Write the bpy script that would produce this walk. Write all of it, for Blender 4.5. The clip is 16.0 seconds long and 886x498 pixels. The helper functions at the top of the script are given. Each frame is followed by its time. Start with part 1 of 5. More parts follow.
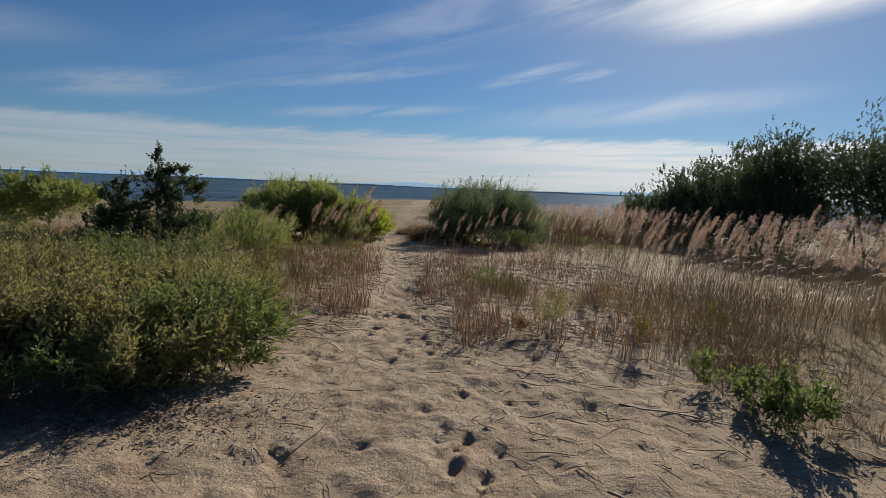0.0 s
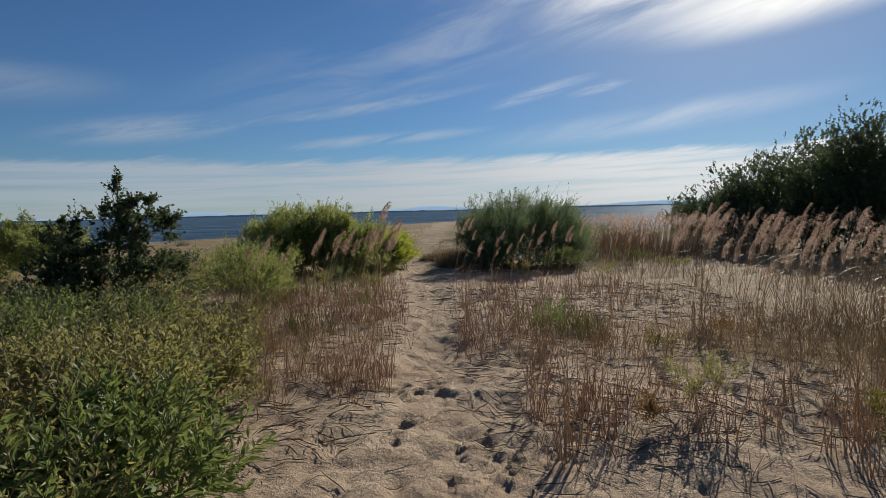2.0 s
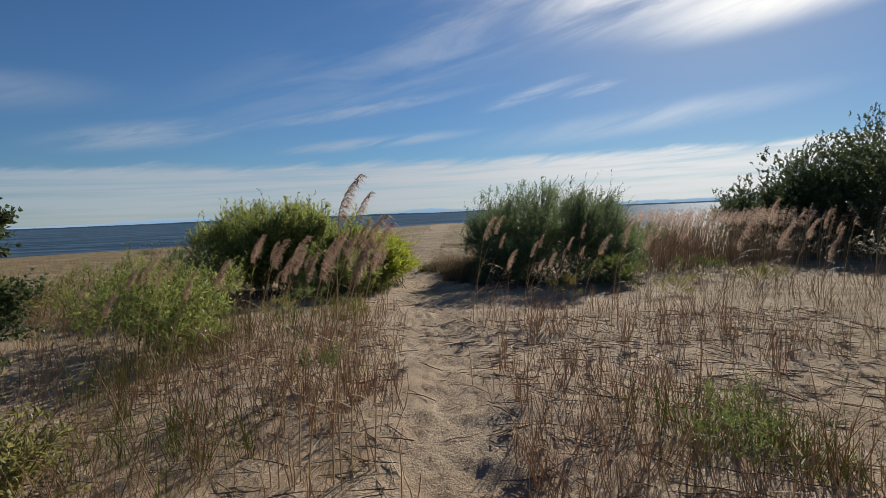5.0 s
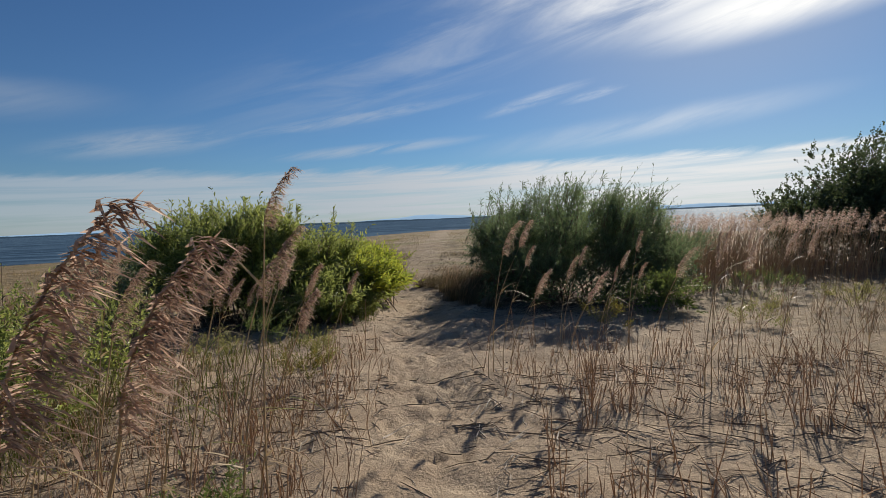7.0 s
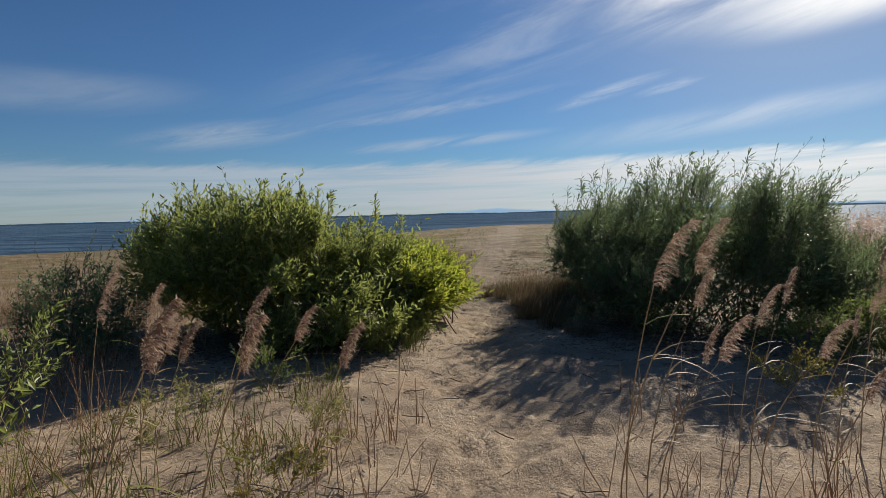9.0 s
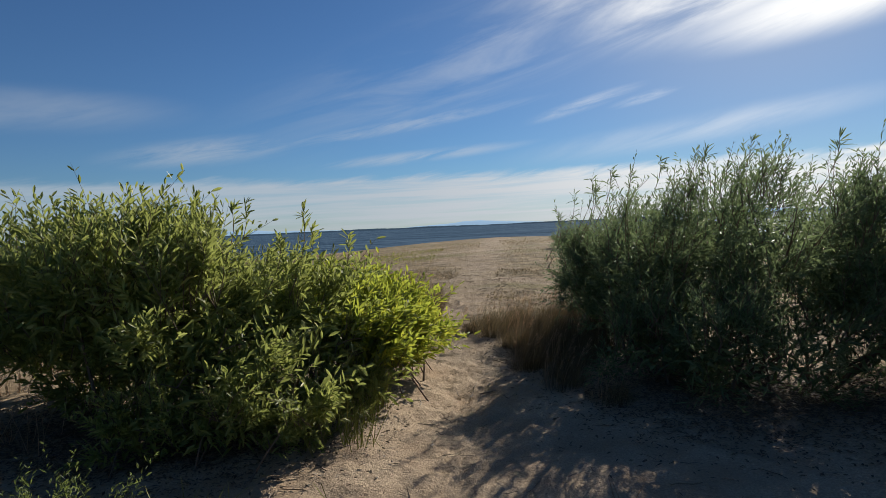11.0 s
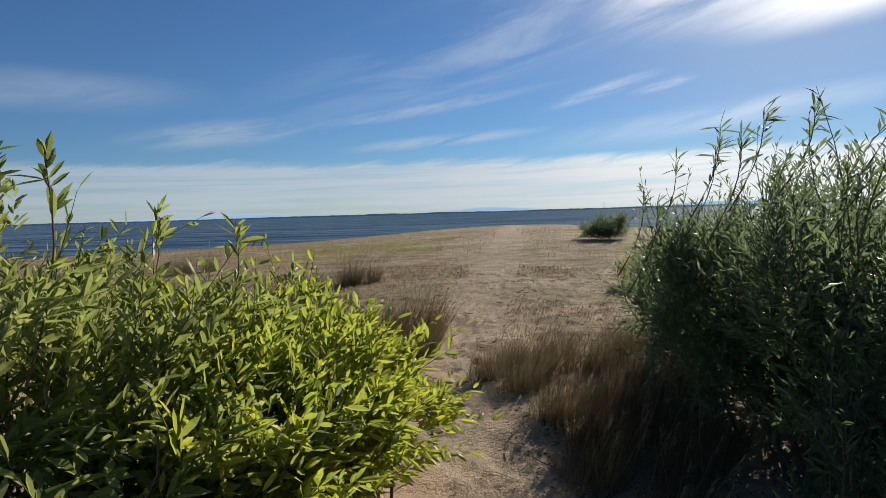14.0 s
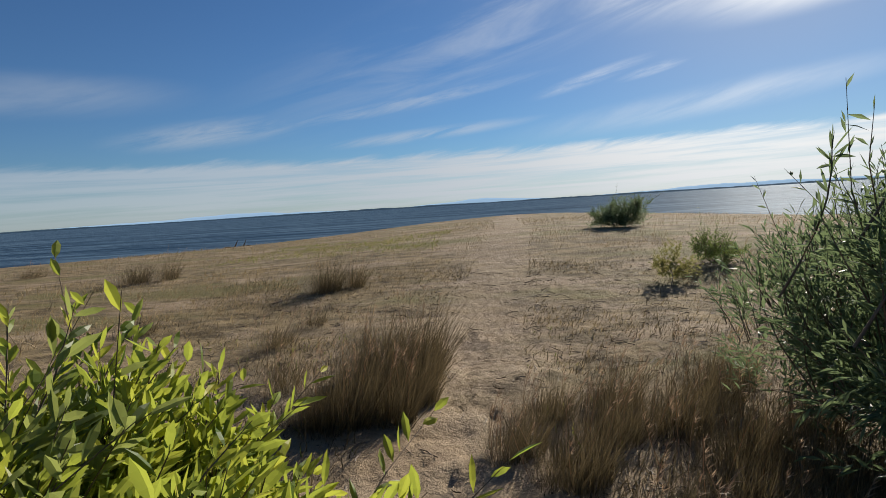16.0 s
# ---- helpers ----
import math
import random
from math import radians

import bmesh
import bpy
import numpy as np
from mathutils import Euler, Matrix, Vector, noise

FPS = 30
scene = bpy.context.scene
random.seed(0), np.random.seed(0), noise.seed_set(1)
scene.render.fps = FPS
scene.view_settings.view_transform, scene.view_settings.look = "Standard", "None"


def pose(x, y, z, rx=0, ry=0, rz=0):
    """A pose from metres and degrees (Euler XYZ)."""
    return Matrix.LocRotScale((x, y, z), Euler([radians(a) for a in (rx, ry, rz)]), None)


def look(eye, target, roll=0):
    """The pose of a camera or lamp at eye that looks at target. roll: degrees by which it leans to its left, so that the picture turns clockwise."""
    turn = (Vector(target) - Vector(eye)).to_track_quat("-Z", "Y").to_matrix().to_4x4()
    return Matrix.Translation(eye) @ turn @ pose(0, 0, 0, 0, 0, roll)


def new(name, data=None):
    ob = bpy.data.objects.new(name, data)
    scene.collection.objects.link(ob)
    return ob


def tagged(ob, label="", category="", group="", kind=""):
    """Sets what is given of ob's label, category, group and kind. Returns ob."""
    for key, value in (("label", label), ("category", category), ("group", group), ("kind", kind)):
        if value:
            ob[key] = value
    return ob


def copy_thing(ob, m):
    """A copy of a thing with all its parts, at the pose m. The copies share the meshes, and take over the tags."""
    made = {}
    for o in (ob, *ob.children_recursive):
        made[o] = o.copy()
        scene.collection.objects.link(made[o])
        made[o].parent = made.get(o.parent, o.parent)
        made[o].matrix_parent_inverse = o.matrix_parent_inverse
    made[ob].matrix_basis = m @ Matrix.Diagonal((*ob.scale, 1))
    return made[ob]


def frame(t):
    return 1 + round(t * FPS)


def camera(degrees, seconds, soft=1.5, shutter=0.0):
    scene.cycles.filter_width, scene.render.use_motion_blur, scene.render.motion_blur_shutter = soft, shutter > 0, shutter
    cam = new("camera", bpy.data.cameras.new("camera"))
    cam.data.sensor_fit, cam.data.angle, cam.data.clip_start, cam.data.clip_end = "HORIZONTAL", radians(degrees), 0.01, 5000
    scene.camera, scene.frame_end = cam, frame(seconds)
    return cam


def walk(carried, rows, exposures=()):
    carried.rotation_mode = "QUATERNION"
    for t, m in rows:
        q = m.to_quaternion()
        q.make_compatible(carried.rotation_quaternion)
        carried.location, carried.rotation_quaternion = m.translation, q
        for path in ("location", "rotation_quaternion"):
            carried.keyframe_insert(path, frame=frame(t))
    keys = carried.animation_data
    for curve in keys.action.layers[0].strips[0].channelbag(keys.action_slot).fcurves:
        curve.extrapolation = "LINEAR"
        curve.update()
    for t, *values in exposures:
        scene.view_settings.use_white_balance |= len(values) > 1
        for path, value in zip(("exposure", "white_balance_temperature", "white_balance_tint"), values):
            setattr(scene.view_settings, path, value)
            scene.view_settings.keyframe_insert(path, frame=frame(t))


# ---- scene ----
cam = camera(76.4, 16.0, soft=0.8)
PATH = [
    (0.0, pose(-0.000, -0.000, 1.526, 83.87, -2.38, -2.49)),
    (0.5, pose(-0.023, 0.562, 1.513, 84.60, -1.46, -2.21)),
    (1.0, pose(-0.048, 1.134, 1.483, 85.85, 2.25, -1.55)),
    (1.5, pose(-0.099, 1.737, 1.437, 86.00, 1.99, -1.08)),
    (2.0, pose(-0.159, 2.360, 1.403, 86.12, 1.57, -0.66)),
    (2.5, pose(-0.204, 2.947, 1.388, 86.14, 1.93, 0.16)),
    (3.0, pose(-0.282, 3.522, 1.373, 86.09, 2.34, 0.24)),
    (3.5, pose(-0.294, 4.124, 1.347, 85.96, 3.46, 0.23)),
    (4.0, pose(-0.353, 4.682, 1.335, 86.00, 2.71, -0.45)),
    (6.5, pose(-0.302, 7.497, 1.296, 86.88, 2.53, -1.61)),
    (7.0, pose(-0.294, 8.057, 1.290, 86.96, 2.48, -1.08)),
    (7.5, pose(-0.308, 8.617, 1.287, 86.78, 1.43, 0.30)),
    (8.0, pose(-0.359, 9.174, 1.289, 86.76, 1.40, 3.31)),
    (8.5, pose(-0.350, 9.755, 1.281, 86.59, 2.68, 5.39)),
    (9.0, pose(-0.379, 10.312, 1.295, 86.52, 1.44, 5.66)),
    (11.5, pose(-0.431, 12.932, 1.313, 87.91, 2.49, 3.40)),
    (12.0, pose(-0.441, 13.433, 1.309, 87.73, 0.69, 2.60)),
    (12.5, pose(-0.370, 13.867, 1.301, 87.33, -0.02, 2.31)),
    (13.0, pose(-0.450, 14.283, 1.322, 87.22, 0.12, 2.59)),
    (13.5, pose(-0.507, 14.787, 1.317, 86.61, 0.28, 2.70)),
    (14.0, pose(-0.496, 15.212, 1.313, 86.39, 1.66, 5.20)),
    (14.5, pose(-0.578, 15.738, 1.280, 85.99, 2.55, 5.74)),
    (15.0, pose(-0.556, 16.204, 1.257, 85.77, 2.94, 5.62)),
    (15.5, pose(-0.579, 16.637, 1.255, 85.75, 3.83, 5.14)),
    (16.0, pose(-0.686, 17.052, 1.257, 85.61, 3.60, 4.50)),
]
walk(cam, PATH, ((0.0, 0.22), (4.0, 0.25), (9.0, 0.32), (11.5, 0.42), (13.0, 0.53), (14.5, 0.53), (16.0, 0.42)))

# ---- light ----
SUN_AZ, SUN_EL = radians(28.0), radians(26.0)
sun_way = Vector((math.sin(SUN_AZ) * math.cos(SUN_EL), math.cos(SUN_AZ) * math.cos(SUN_EL), math.sin(SUN_EL)))
sun = new("sun", bpy.data.lights.new("sun", "SUN"))
sun.data.energy, sun.data.angle, sun.data.color = 5.0, radians(0.6), (1.0, 0.92, 0.80)
sun.matrix_world = look(Vector((0, 0, 60)), Vector((0, 0, 60)) - sun_way)


class Nodes:
    """Short hand for wiring a node tree."""

    def __init__(self, tree):
        self.tree = tree
        tree.nodes.clear()

    def add(self, kind, **sets):
        node = self.tree.nodes.new(kind)
        for key, value in sets.items():
            setattr(node, key, value)
        return node

    def put(self, socket, value):
        if isinstance(value, bpy.types.NodeSocket):
            self.tree.links.new(value, socket)
        elif hasattr(value, "__len__") and len(value) == 3 and socket.type == "RGBA":
            socket.default_value = (*value, 1)
        else:
            socket.default_value = value

    def math(self, op, a, b=0.0, c=0.0, clamp=False):
        node = self.add("ShaderNodeMath", operation=op, use_clamp=clamp)
        for socket, value in zip(node.inputs, (a, b, c)):
            self.put(socket, value)
        return node.outputs[0]

    def noise(self, vector, scale, detail=4.0, rough=0.55, distort=0.0):
        node = self.add("ShaderNodeTexNoise")
        if vector is not None:
            self.put(node.inputs["Vector"], vector)
        for key, value in (("Scale", scale), ("Detail", detail), ("Roughness", rough), ("Distortion", distort)):
            self.put(node.inputs[key], value)
        return node.outputs["Fac"]

    def place(self, vector, scale=(1, 1, 1), turn=0.0, move=(0, 0, 0)):
        node = self.add("ShaderNodeMapping")
        self.put(node.inputs["Vector"], vector)
        node.inputs["Location"].default_value = move
        node.inputs["Scale"].default_value = scale
        node.inputs["Rotation"].default_value = (0, 0, turn)
        return node.outputs[0]

    def ramp(self, value, low, high, a=0.0, b=1.0, smooth=True):
        node = self.add("ShaderNodeMapRange", interpolation_type="SMOOTHSTEP" if smooth else "LINEAR")
        for socket, v in zip(node.inputs, (value, low, high, a, b)):
            self.put(socket, v)
        return node.outputs[0]

    def mix(self, fac, a, b, blend="MIX"):
        node = self.add("ShaderNodeMix", data_type="RGBA", blend_type=blend)
        self.put(node.inputs[0], fac)
        self.put(node.inputs[6], a)
        self.put(node.inputs[7], b)
        return node.outputs[2]

    def bump(self, height, strength, distance, normal=None):
        node = self.add("ShaderNodeBump")
        self.put(node.inputs["Height"], height)
        self.put(node.inputs["Strength"], strength)
        self.put(node.inputs["Distance"], distance)
        if normal is not None:
            self.put(node.inputs["Normal"], normal)
        return node.outputs[0]


# Sky: clear blue air, a low white bank, thin streaks and one brighter cloud before the sun.
world = bpy.data.worlds.new("sky")
scene.world = world
world.use_nodes = True
n = Nodes(world.node_tree)
air = n.add("ShaderNodeTexSky", sky_type="NISHITA", sun_disc=False, sun_elevation=SUN_EL, sun_rotation=SUN_AZ,
            altitude=0, air_density=1.0, dust_density=0.1, ozone_density=4.0)
way = n.add("ShaderNodeTexCoord").outputs["Generated"]
split = n.add("ShaderNodeSeparateXYZ")
n.put(split.inputs[0], way)
DEG = 180 / math.pi
az = n.math("MULTIPLY", n.math("ARCTAN2", split.outputs[0], split.outputs[1]), DEG)
el = n.math("MULTIPLY", n.math("ARCSINE", split.outputs[2]), DEG)
flat = n.add("ShaderNodeCombineXYZ")
n.put(flat.inputs[0], az)
n.put(flat.inputs[1], el)
flat = flat.outputs[0]
streak = n.noise(n.place(n.place(flat, (1, 1, 1), radians(-14)), (0.045, 0.3, 1)), 1.0, 6.0, 0.6, 0.6)
fine = n.noise(n.place(n.place(flat, (1, 1, 1), radians(-12)), (0.11, 0.8, 1), 0, (3, 7, 0)), 1.0, 6.0, 0.65, 0.4)
band = n.noise(n.place(n.place(flat, (1, 1, 1), radians(-1)), (0.05, 1.3, 1), 0, (5, 1, 0)), 1.0, 5.0, 0.6, 0.3)


def cloud(az0, el0, turn, long, high, amount, grain, low=0.3, top=0.75, core=0.15):
    """A soft oval of cloud at a bearing and a height, in degrees, torn by a streaky grain."""
    spot = n.place(flat, (1, 1, 1), 0, (-az0, -el0, 0))
    spot = n.place(spot, (1 / long, 1 / high, 1), 0) if not turn else n.place(n.place(spot, (1, 1, 1), radians(-turn)), (1 / long, 1 / high, 1))
    far = n.add("ShaderNodeVectorMath", operation="LENGTH")
    n.put(far.inputs[0], spot)
    soft = n.ramp(far.outputs["Value"], 1.0, core)
    return n.math("MULTIPLY", n.math("MULTIPLY", soft, n.ramp(grain, low, top)), amount)


cover = None
for one in (
        cloud(24, 21.0, 4, 27, 7.0, 0.85, streak, 0.3, 0.72),     # bright cloud before the sun
        cloud(35, 17.4, 7, 19, 3.4, 1.0, streak, 0.05, 0.72, 0.2),
        cloud(2, 17, 16, 34, 6.5, 0.36, streak, 0.35, 0.75),       # its thin tail
        cloud(10.5, 11.2, 13, 7, 0.8, 0.42, fine, 0.3, 0.7),     # wisps
        cloud(16.3, 11.3, 11, 4, 0.6, 0.4, fine, 0.3, 0.7),
        cloud(-8, 10.2, 8, 18, 0.9, 0.36, fine, 0.3, 0.65),
        cloud(-26, 8.0, 6, 11, 1.7, 0.5, fine, 0.25, 0.7),
        cloud(-6, 7.2, 4, 14, 0.8, 0.45, fine, 0.3, 0.65),
        cloud(20, 7.9, 5, 20, 1.8, 0.34, streak, 0.25, 0.65),
        cloud(-40, 11, 2, 16, 2.4, 0.28, streak, 0.2, 0.7)):
    cover = one if cover is None else n.math("MAXIMUM", cover, one)
edge = n.math("ADD", n.math("MULTIPLY", fine, 2.4), 4.2)
bank = n.math("MULTIPLY", n.ramp(n.math("SUBTRACT", edge, el), -0.2, 1.0), n.ramp(el, -0.5, 1.2, 0.6, 1.0))
bank = n.math("MULTIPLY", bank, n.ramp(band, 0.3, 0.6, 0.5, 1.0))
bank = n.math("MULTIPLY", bank, n.ramp(az, -60, 10, 0.45, 1.0))
cover = n.math("MAXIMUM", cover, bank)
# cloud is lit by the sun behind it: whiter towards the sun's bearing
beam = n.add("ShaderNodeVectorMath", operation="DOT_PRODUCT")
n.put(beam.inputs[0], way)
beam.inputs[1].default_value = sun_way
glow = n.math("POWER", n.math("MAXIMUM", beam.outputs["Value"], 0.0), 22.0)
lit = n.mix(n.math("POWER", n.math("MAXIMUM", beam.outputs["Value"], 0.0), 11.0), (7.2, 7.9, 8.8), (21.0, 20.5, 19.4))
clear = n.mix(1.0, air.outputs[0], (0.6, 0.83, 1.06), "MULTIPLY")
haze = n.mix(n.math("MULTIPLY", glow, 0.68), clear, (7.0, 7.7, 9.2))
sky_colour = n.mix(cover, haze, lit)
back = n.add("ShaderNodeBackground")
n.put(back.inputs["Color"], sky_colour)
back.inputs["Strength"].default_value = 0.05
n.put(n.add("ShaderNodeOutputWorld").inputs[0], back.outputs[0])


# ---- materials ----
def material(name, build):
    m = bpy.data.materials.new(name)
    m.use_nodes = True
    k = Nodes(m.node_tree)
    k.put(k.add("ShaderNodeOutputMaterial").inputs[0], build(k))
    return m


def surface(k, colour, rough=0.8, normal=None, gloss=0.5, metal=0.0, tint=(1, 1, 1)):
    node = k.add("ShaderNodeBsdfPrincipled")
    k.put(node.inputs["Base Color"], colour)
    k.put(node.inputs["Roughness"], rough)
    k.put(node.inputs["Specular IOR Level"], gloss)
    k.put(node.inputs["Metallic"], metal)
    k.put(node.inputs["Specular Tint"], tint)
    if normal is not None:
        k.put(node.inputs["Normal"], normal)
    return node.outputs[0]


def where(k):
    return k.add("ShaderNodeNewGeometry").outputs["Position"]


def leafy(name, dark, pale, odd, thin=0.4, rough=0.5, gloss=0.35, odd_share=0.12):
    """Leaves that let light through; each leaf has a tone of its own."""

    def build(k):
        geo = k.add("ShaderNodeNewGeometry")
        tone = geo.outputs["Random Per Island"]
        patch = k.noise(geo.outputs["Position"], 1.6, 3.0)
        colour = k.mix(k.ramp(k.math("ADD", k.math("MULTIPLY", tone, 0.6), k.math("MULTIPLY", patch, 0.5)), 0.25, 0.85), dark, pale)
        colour = k.mix(k.ramp(tone, 1 - odd_share, 1.0, 0.0, 1.0, False), colour, odd)
        vein = k.noise(geo.outputs["Position"], 90.0, 2.0)
        body = surface(k, k.mix(k.math("MULTIPLY", vein, 0.25), colour, dark), rough, None, gloss)
        through_light = k.add("ShaderNodeBsdfTranslucent")
        k.put(through_light.inputs[0], k.mix(0.75, colour, [min(0.9, c * 1.3) for c in pale]))
        both = k.add("ShaderNodeMixShader")
        both.inputs[0].default_value = thin
        k.put(both.inputs[1], body)
        k.put(both.inputs[2], through_light.outputs[0])
        return both.outputs[0]

    return material(name, build)


def sand(k):
    p = where(k)
    axes = k.add("ShaderNodeSeparateXYZ")
    k.put(axes.inputs[0], p)
    broad = k.noise(p, 0.35, 5.0)
    mid = k.noise(p, 2.3, 5.0, 0.6)
    grain = k.noise(p, 75.0, 4.0, 0.7)
    colour = k.mix(k.ramp(mid, 0.3, 0.7), (0.38, 0.28, 0.18), (0.55, 0.43, 0.29))
    colour = k.mix(k.ramp(k.noise(p, 0.9, 3.0), 0.52, 0.75, 0.0, 0.55), colour, (0.46, 0.30, 0.175))
    colour = k.mix(k.ramp(grain, 0.35, 0.7, 0.0, 0.8), k.mix(0.7, colour, (0.19, 0.14, 0.10)), colour)
    # bits of dry stalk and dark grit
    cells = k.add("ShaderNodeTexVoronoi", feature="F1")
    k.put(cells.inputs["Vector"], k.place(p, (1, 0.55, 1), 0.6))
    cells.inputs["Scale"].default_value = 42.0
    speck = k.math("MULTIPLY", k.ramp(cells.outputs["Distance"], 0.22, 0.12), k.ramp(k.noise(p, 5.0, 3.0), 0.48, 0.62))
    colour = k.mix(k.math("MULTIPLY", speck, 0.6), colour, (0.11, 0.08, 0.06))
    # thin mat of dry grass on the open spit
    spit = k.ramp(k.math("ADD", axes.outputs[1], k.math("MULTIPLY", broad, 9.0)), 22.5, 28.0)
    turf = k.mix(k.ramp(k.noise(k.place(p, (0.6, 1.3, 1)), 2.6, 8.0, 0.75), 0.38, 0.62), (0.10, 0.073, 0.036), (0.27, 0.2, 0.105))
    turf = k.mix(k.ramp(k.noise(k.place(p, (0.35, 1.0, 1)), 0.5, 5.0, 0.65), 0.5, 0.64, 0.0, 0.85), turf, (0.15, 0.13, 0.048))
    bare = k.ramp(k.noise(k.place(p, (0.5, 1.2, 1)), 0.8, 6.0, 0.75), 0.5, 0.62, 1.0, 0.4)
    dry_back = k.ramp(k.math("ABSOLUTE", k.math("ADD", axes.outputs[0], 1.0)), 2.4, 5.5)
    lane = k.math("ADD", axes.outputs[0], k.math("SUBTRACT", 2.1, k.math("MULTIPLY", axes.outputs[1], 0.055)))
    lane = k.math("ADD", k.math("ABSOLUTE", lane), k.math("MULTIPLY", mid, -1.1))
    bare = k.math("MULTIPLY", bare, k.ramp(lane, -0.6, 0.7, 0.45, 1.0))
    cover_all = k.math("MULTIPLY", k.math("MAXIMUM", spit, k.math("MULTIPLY", dry_back, 0.55)), bare)
    colour = k.mix(cover_all, colour, turf)
    # wet rim at the water
    colour = k.mix(k.ramp(axes.outputs[2], -0.36, -0.47, 0.0, 0.6), colour, (0.17, 0.125, 0.085))
    relief = k.math("ADD", k.math("MULTIPLY", k.noise(p, 19.0, 5.0, 0.65), 0.75), k.math("MULTIPLY", grain, 0.3))
    lumps = k.bump(k.math("MULTIPLY", k.noise(k.place(p, (0.8, 1.2, 1)), 3.2, 6.0, 0.7), spit), 1.0, 0.07)
    return surface(k, colour, 0.93, k.bump(relief, 1.0, 0.034, lumps), 0.2)


def sea(k):
    p = where(k)
    swell = k.noise(k.place(p, (0.16, 0.5, 1), 0.25), 1.0, 3.0, 0.5)
    chop = k.noise(k.place(p, (0.6, 1.5, 1), 0.25), 1.0, 4.0, 0.6)
    ripple = k.noise(k.place(p, (2.2, 5.0, 1), 0.2), 1.0, 3.0, 0.6)
    height = k.math("ADD", k.math("MULTIPLY", swell, 1.0), k.math("ADD", k.math("MULTIPLY", chop, 0.55), k.math("MULTIPLY", ripple, 0.16)))
    crest = k.ramp(k.noise(k.place(p, (0.25, 0.9, 1), 0.25, (3, 1, 0)), 1.0, 6.0, 0.7), 0.71, 0.76)
    colour = k.mix(k.ramp(k.noise(k.place(p, (0.06, 0.3, 1), 0.2), 1.0, 6.0, 0.75), 0.36, 0.64), (0.018, 0.045, 0.085), (0.095, 0.155, 0.22))
    colour = k.mix(k.math("MULTIPLY", crest, 0.55), colour, (0.6, 0.65, 0.7))
    bumped = k.bump(height, 1.0, 0.5)
    body = k.add("ShaderNodeBsdfDiffuse")
    k.put(body.inputs["Color"], colour)
    k.put(body.inputs["Normal"], bumped)
    shine = k.add("ShaderNodeBsdfGlossy")
    k.put(shine.inputs["Color"], (0.8, 0.86, 0.92))
    shine.inputs["Roughness"].default_value = 0.45
    k.put(shine.inputs["Normal"], bumped)
    both = k.add("ShaderNodeMixShader")
    both.inputs[0].default_value = 0.025
    k.put(both.inputs[1], body.outputs[0])
    k.put(both.inputs[2], shine.outputs[0])
    return both.outputs[0]


def wood(k):
    p = where(k)
    colour = k.mix(k.noise(k.place(p, (6, 6, 1.5)), 6.0, 5.0, 0.65), (0.07, 0.05, 0.035), (0.21, 0.155, 0.11))
    return surface(k, colour, 0.85, k.bump(k.noise(p, 60.0, 3.0), 0.6, 0.004), 0.2)


def straw(name, dark, pale, thin=0.25):
    def build(k):
        geo = k.add("ShaderNodeNewGeometry")
        colour = k.mix(geo.outputs["Random Per Island"], dark, pale)
        colour = k.mix(k.ramp(k.noise(geo.outputs["Position"], 25.0, 3.0), 0.4, 0.7, 0.0, 0.5), colour, dark)
        through_light = k.add("ShaderNodeBsdfTranslucent")
        k.put(through_light.inputs[0], colour)
        both = k.add("ShaderNodeMixShader")
        both.inputs[0].default_value = thin
        k.put(both.inputs[1], surface(k, colour, 0.6, None, 0.3))
        k.put(both.inputs[2], through_light.outputs[0])
        return both.outputs[0]

    return material(name, build)


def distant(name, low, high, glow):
    """Land kilometres off; haze of the air in between is added as a glow."""

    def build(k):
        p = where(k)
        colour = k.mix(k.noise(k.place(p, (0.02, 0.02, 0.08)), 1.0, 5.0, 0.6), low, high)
        haze_glow = k.add("ShaderNodeEmission")
        k.put(haze_glow.inputs[0], high)
        haze_glow.inputs[1].default_value = glow
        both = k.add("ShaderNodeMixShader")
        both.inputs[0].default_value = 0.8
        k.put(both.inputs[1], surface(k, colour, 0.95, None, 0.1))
        k.put(both.inputs[2], haze_glow.outputs[0])
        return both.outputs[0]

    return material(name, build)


SAND, SEA, WOOD = material("sand", sand), material("sea", sea), material("bark", wood)
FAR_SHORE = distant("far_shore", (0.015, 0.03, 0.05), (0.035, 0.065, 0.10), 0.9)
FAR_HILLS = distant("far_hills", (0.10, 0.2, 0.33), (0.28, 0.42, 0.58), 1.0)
WILLOW = leafy("willow_leaf", (0.08, 0.112, 0.034), (0.3, 0.335, 0.09), (0.44, 0.42, 0.16), 0.46, 0.45, 0.35)
WILLOW_YELLOW = leafy("willow_leaf_yellow", (0.095, 0.16, 0.03), (0.36, 0.4, 0.056), (0.6, 0.52, 0.06), 0.5, odd_share=0.4)
WILLOW_GREY = leafy("willow_leaf_grey", (0.04, 0.066, 0.033), (0.175, 0.23, 0.105), (0.26, 0.3, 0.14), 0.46, 0.45, 0.3)
THICKET = leafy("thicket_leaf", (0.035, 0.052, 0.025), (0.09, 0.12, 0.048), (0.16, 0.18, 0.06), 0.38)
OLIVE = leafy("shrub_leaf", (0.09, 0.09, 0.03), (0.3, 0.28, 0.095), (0.42, 0.38, 0.18), 0.46)
FRESH = leafy("sprout_leaf", (0.07, 0.1, 0.03), (0.18, 0.225, 0.06), (0.3, 0.33, 0.09), 0.42)
GOLD = leafy("yellow_weed_leaf", (0.11, 0.105, 0.028), (0.24, 0.21, 0.045), (0.3, 0.15, 0.045), 0.35, odd_share=0.3)
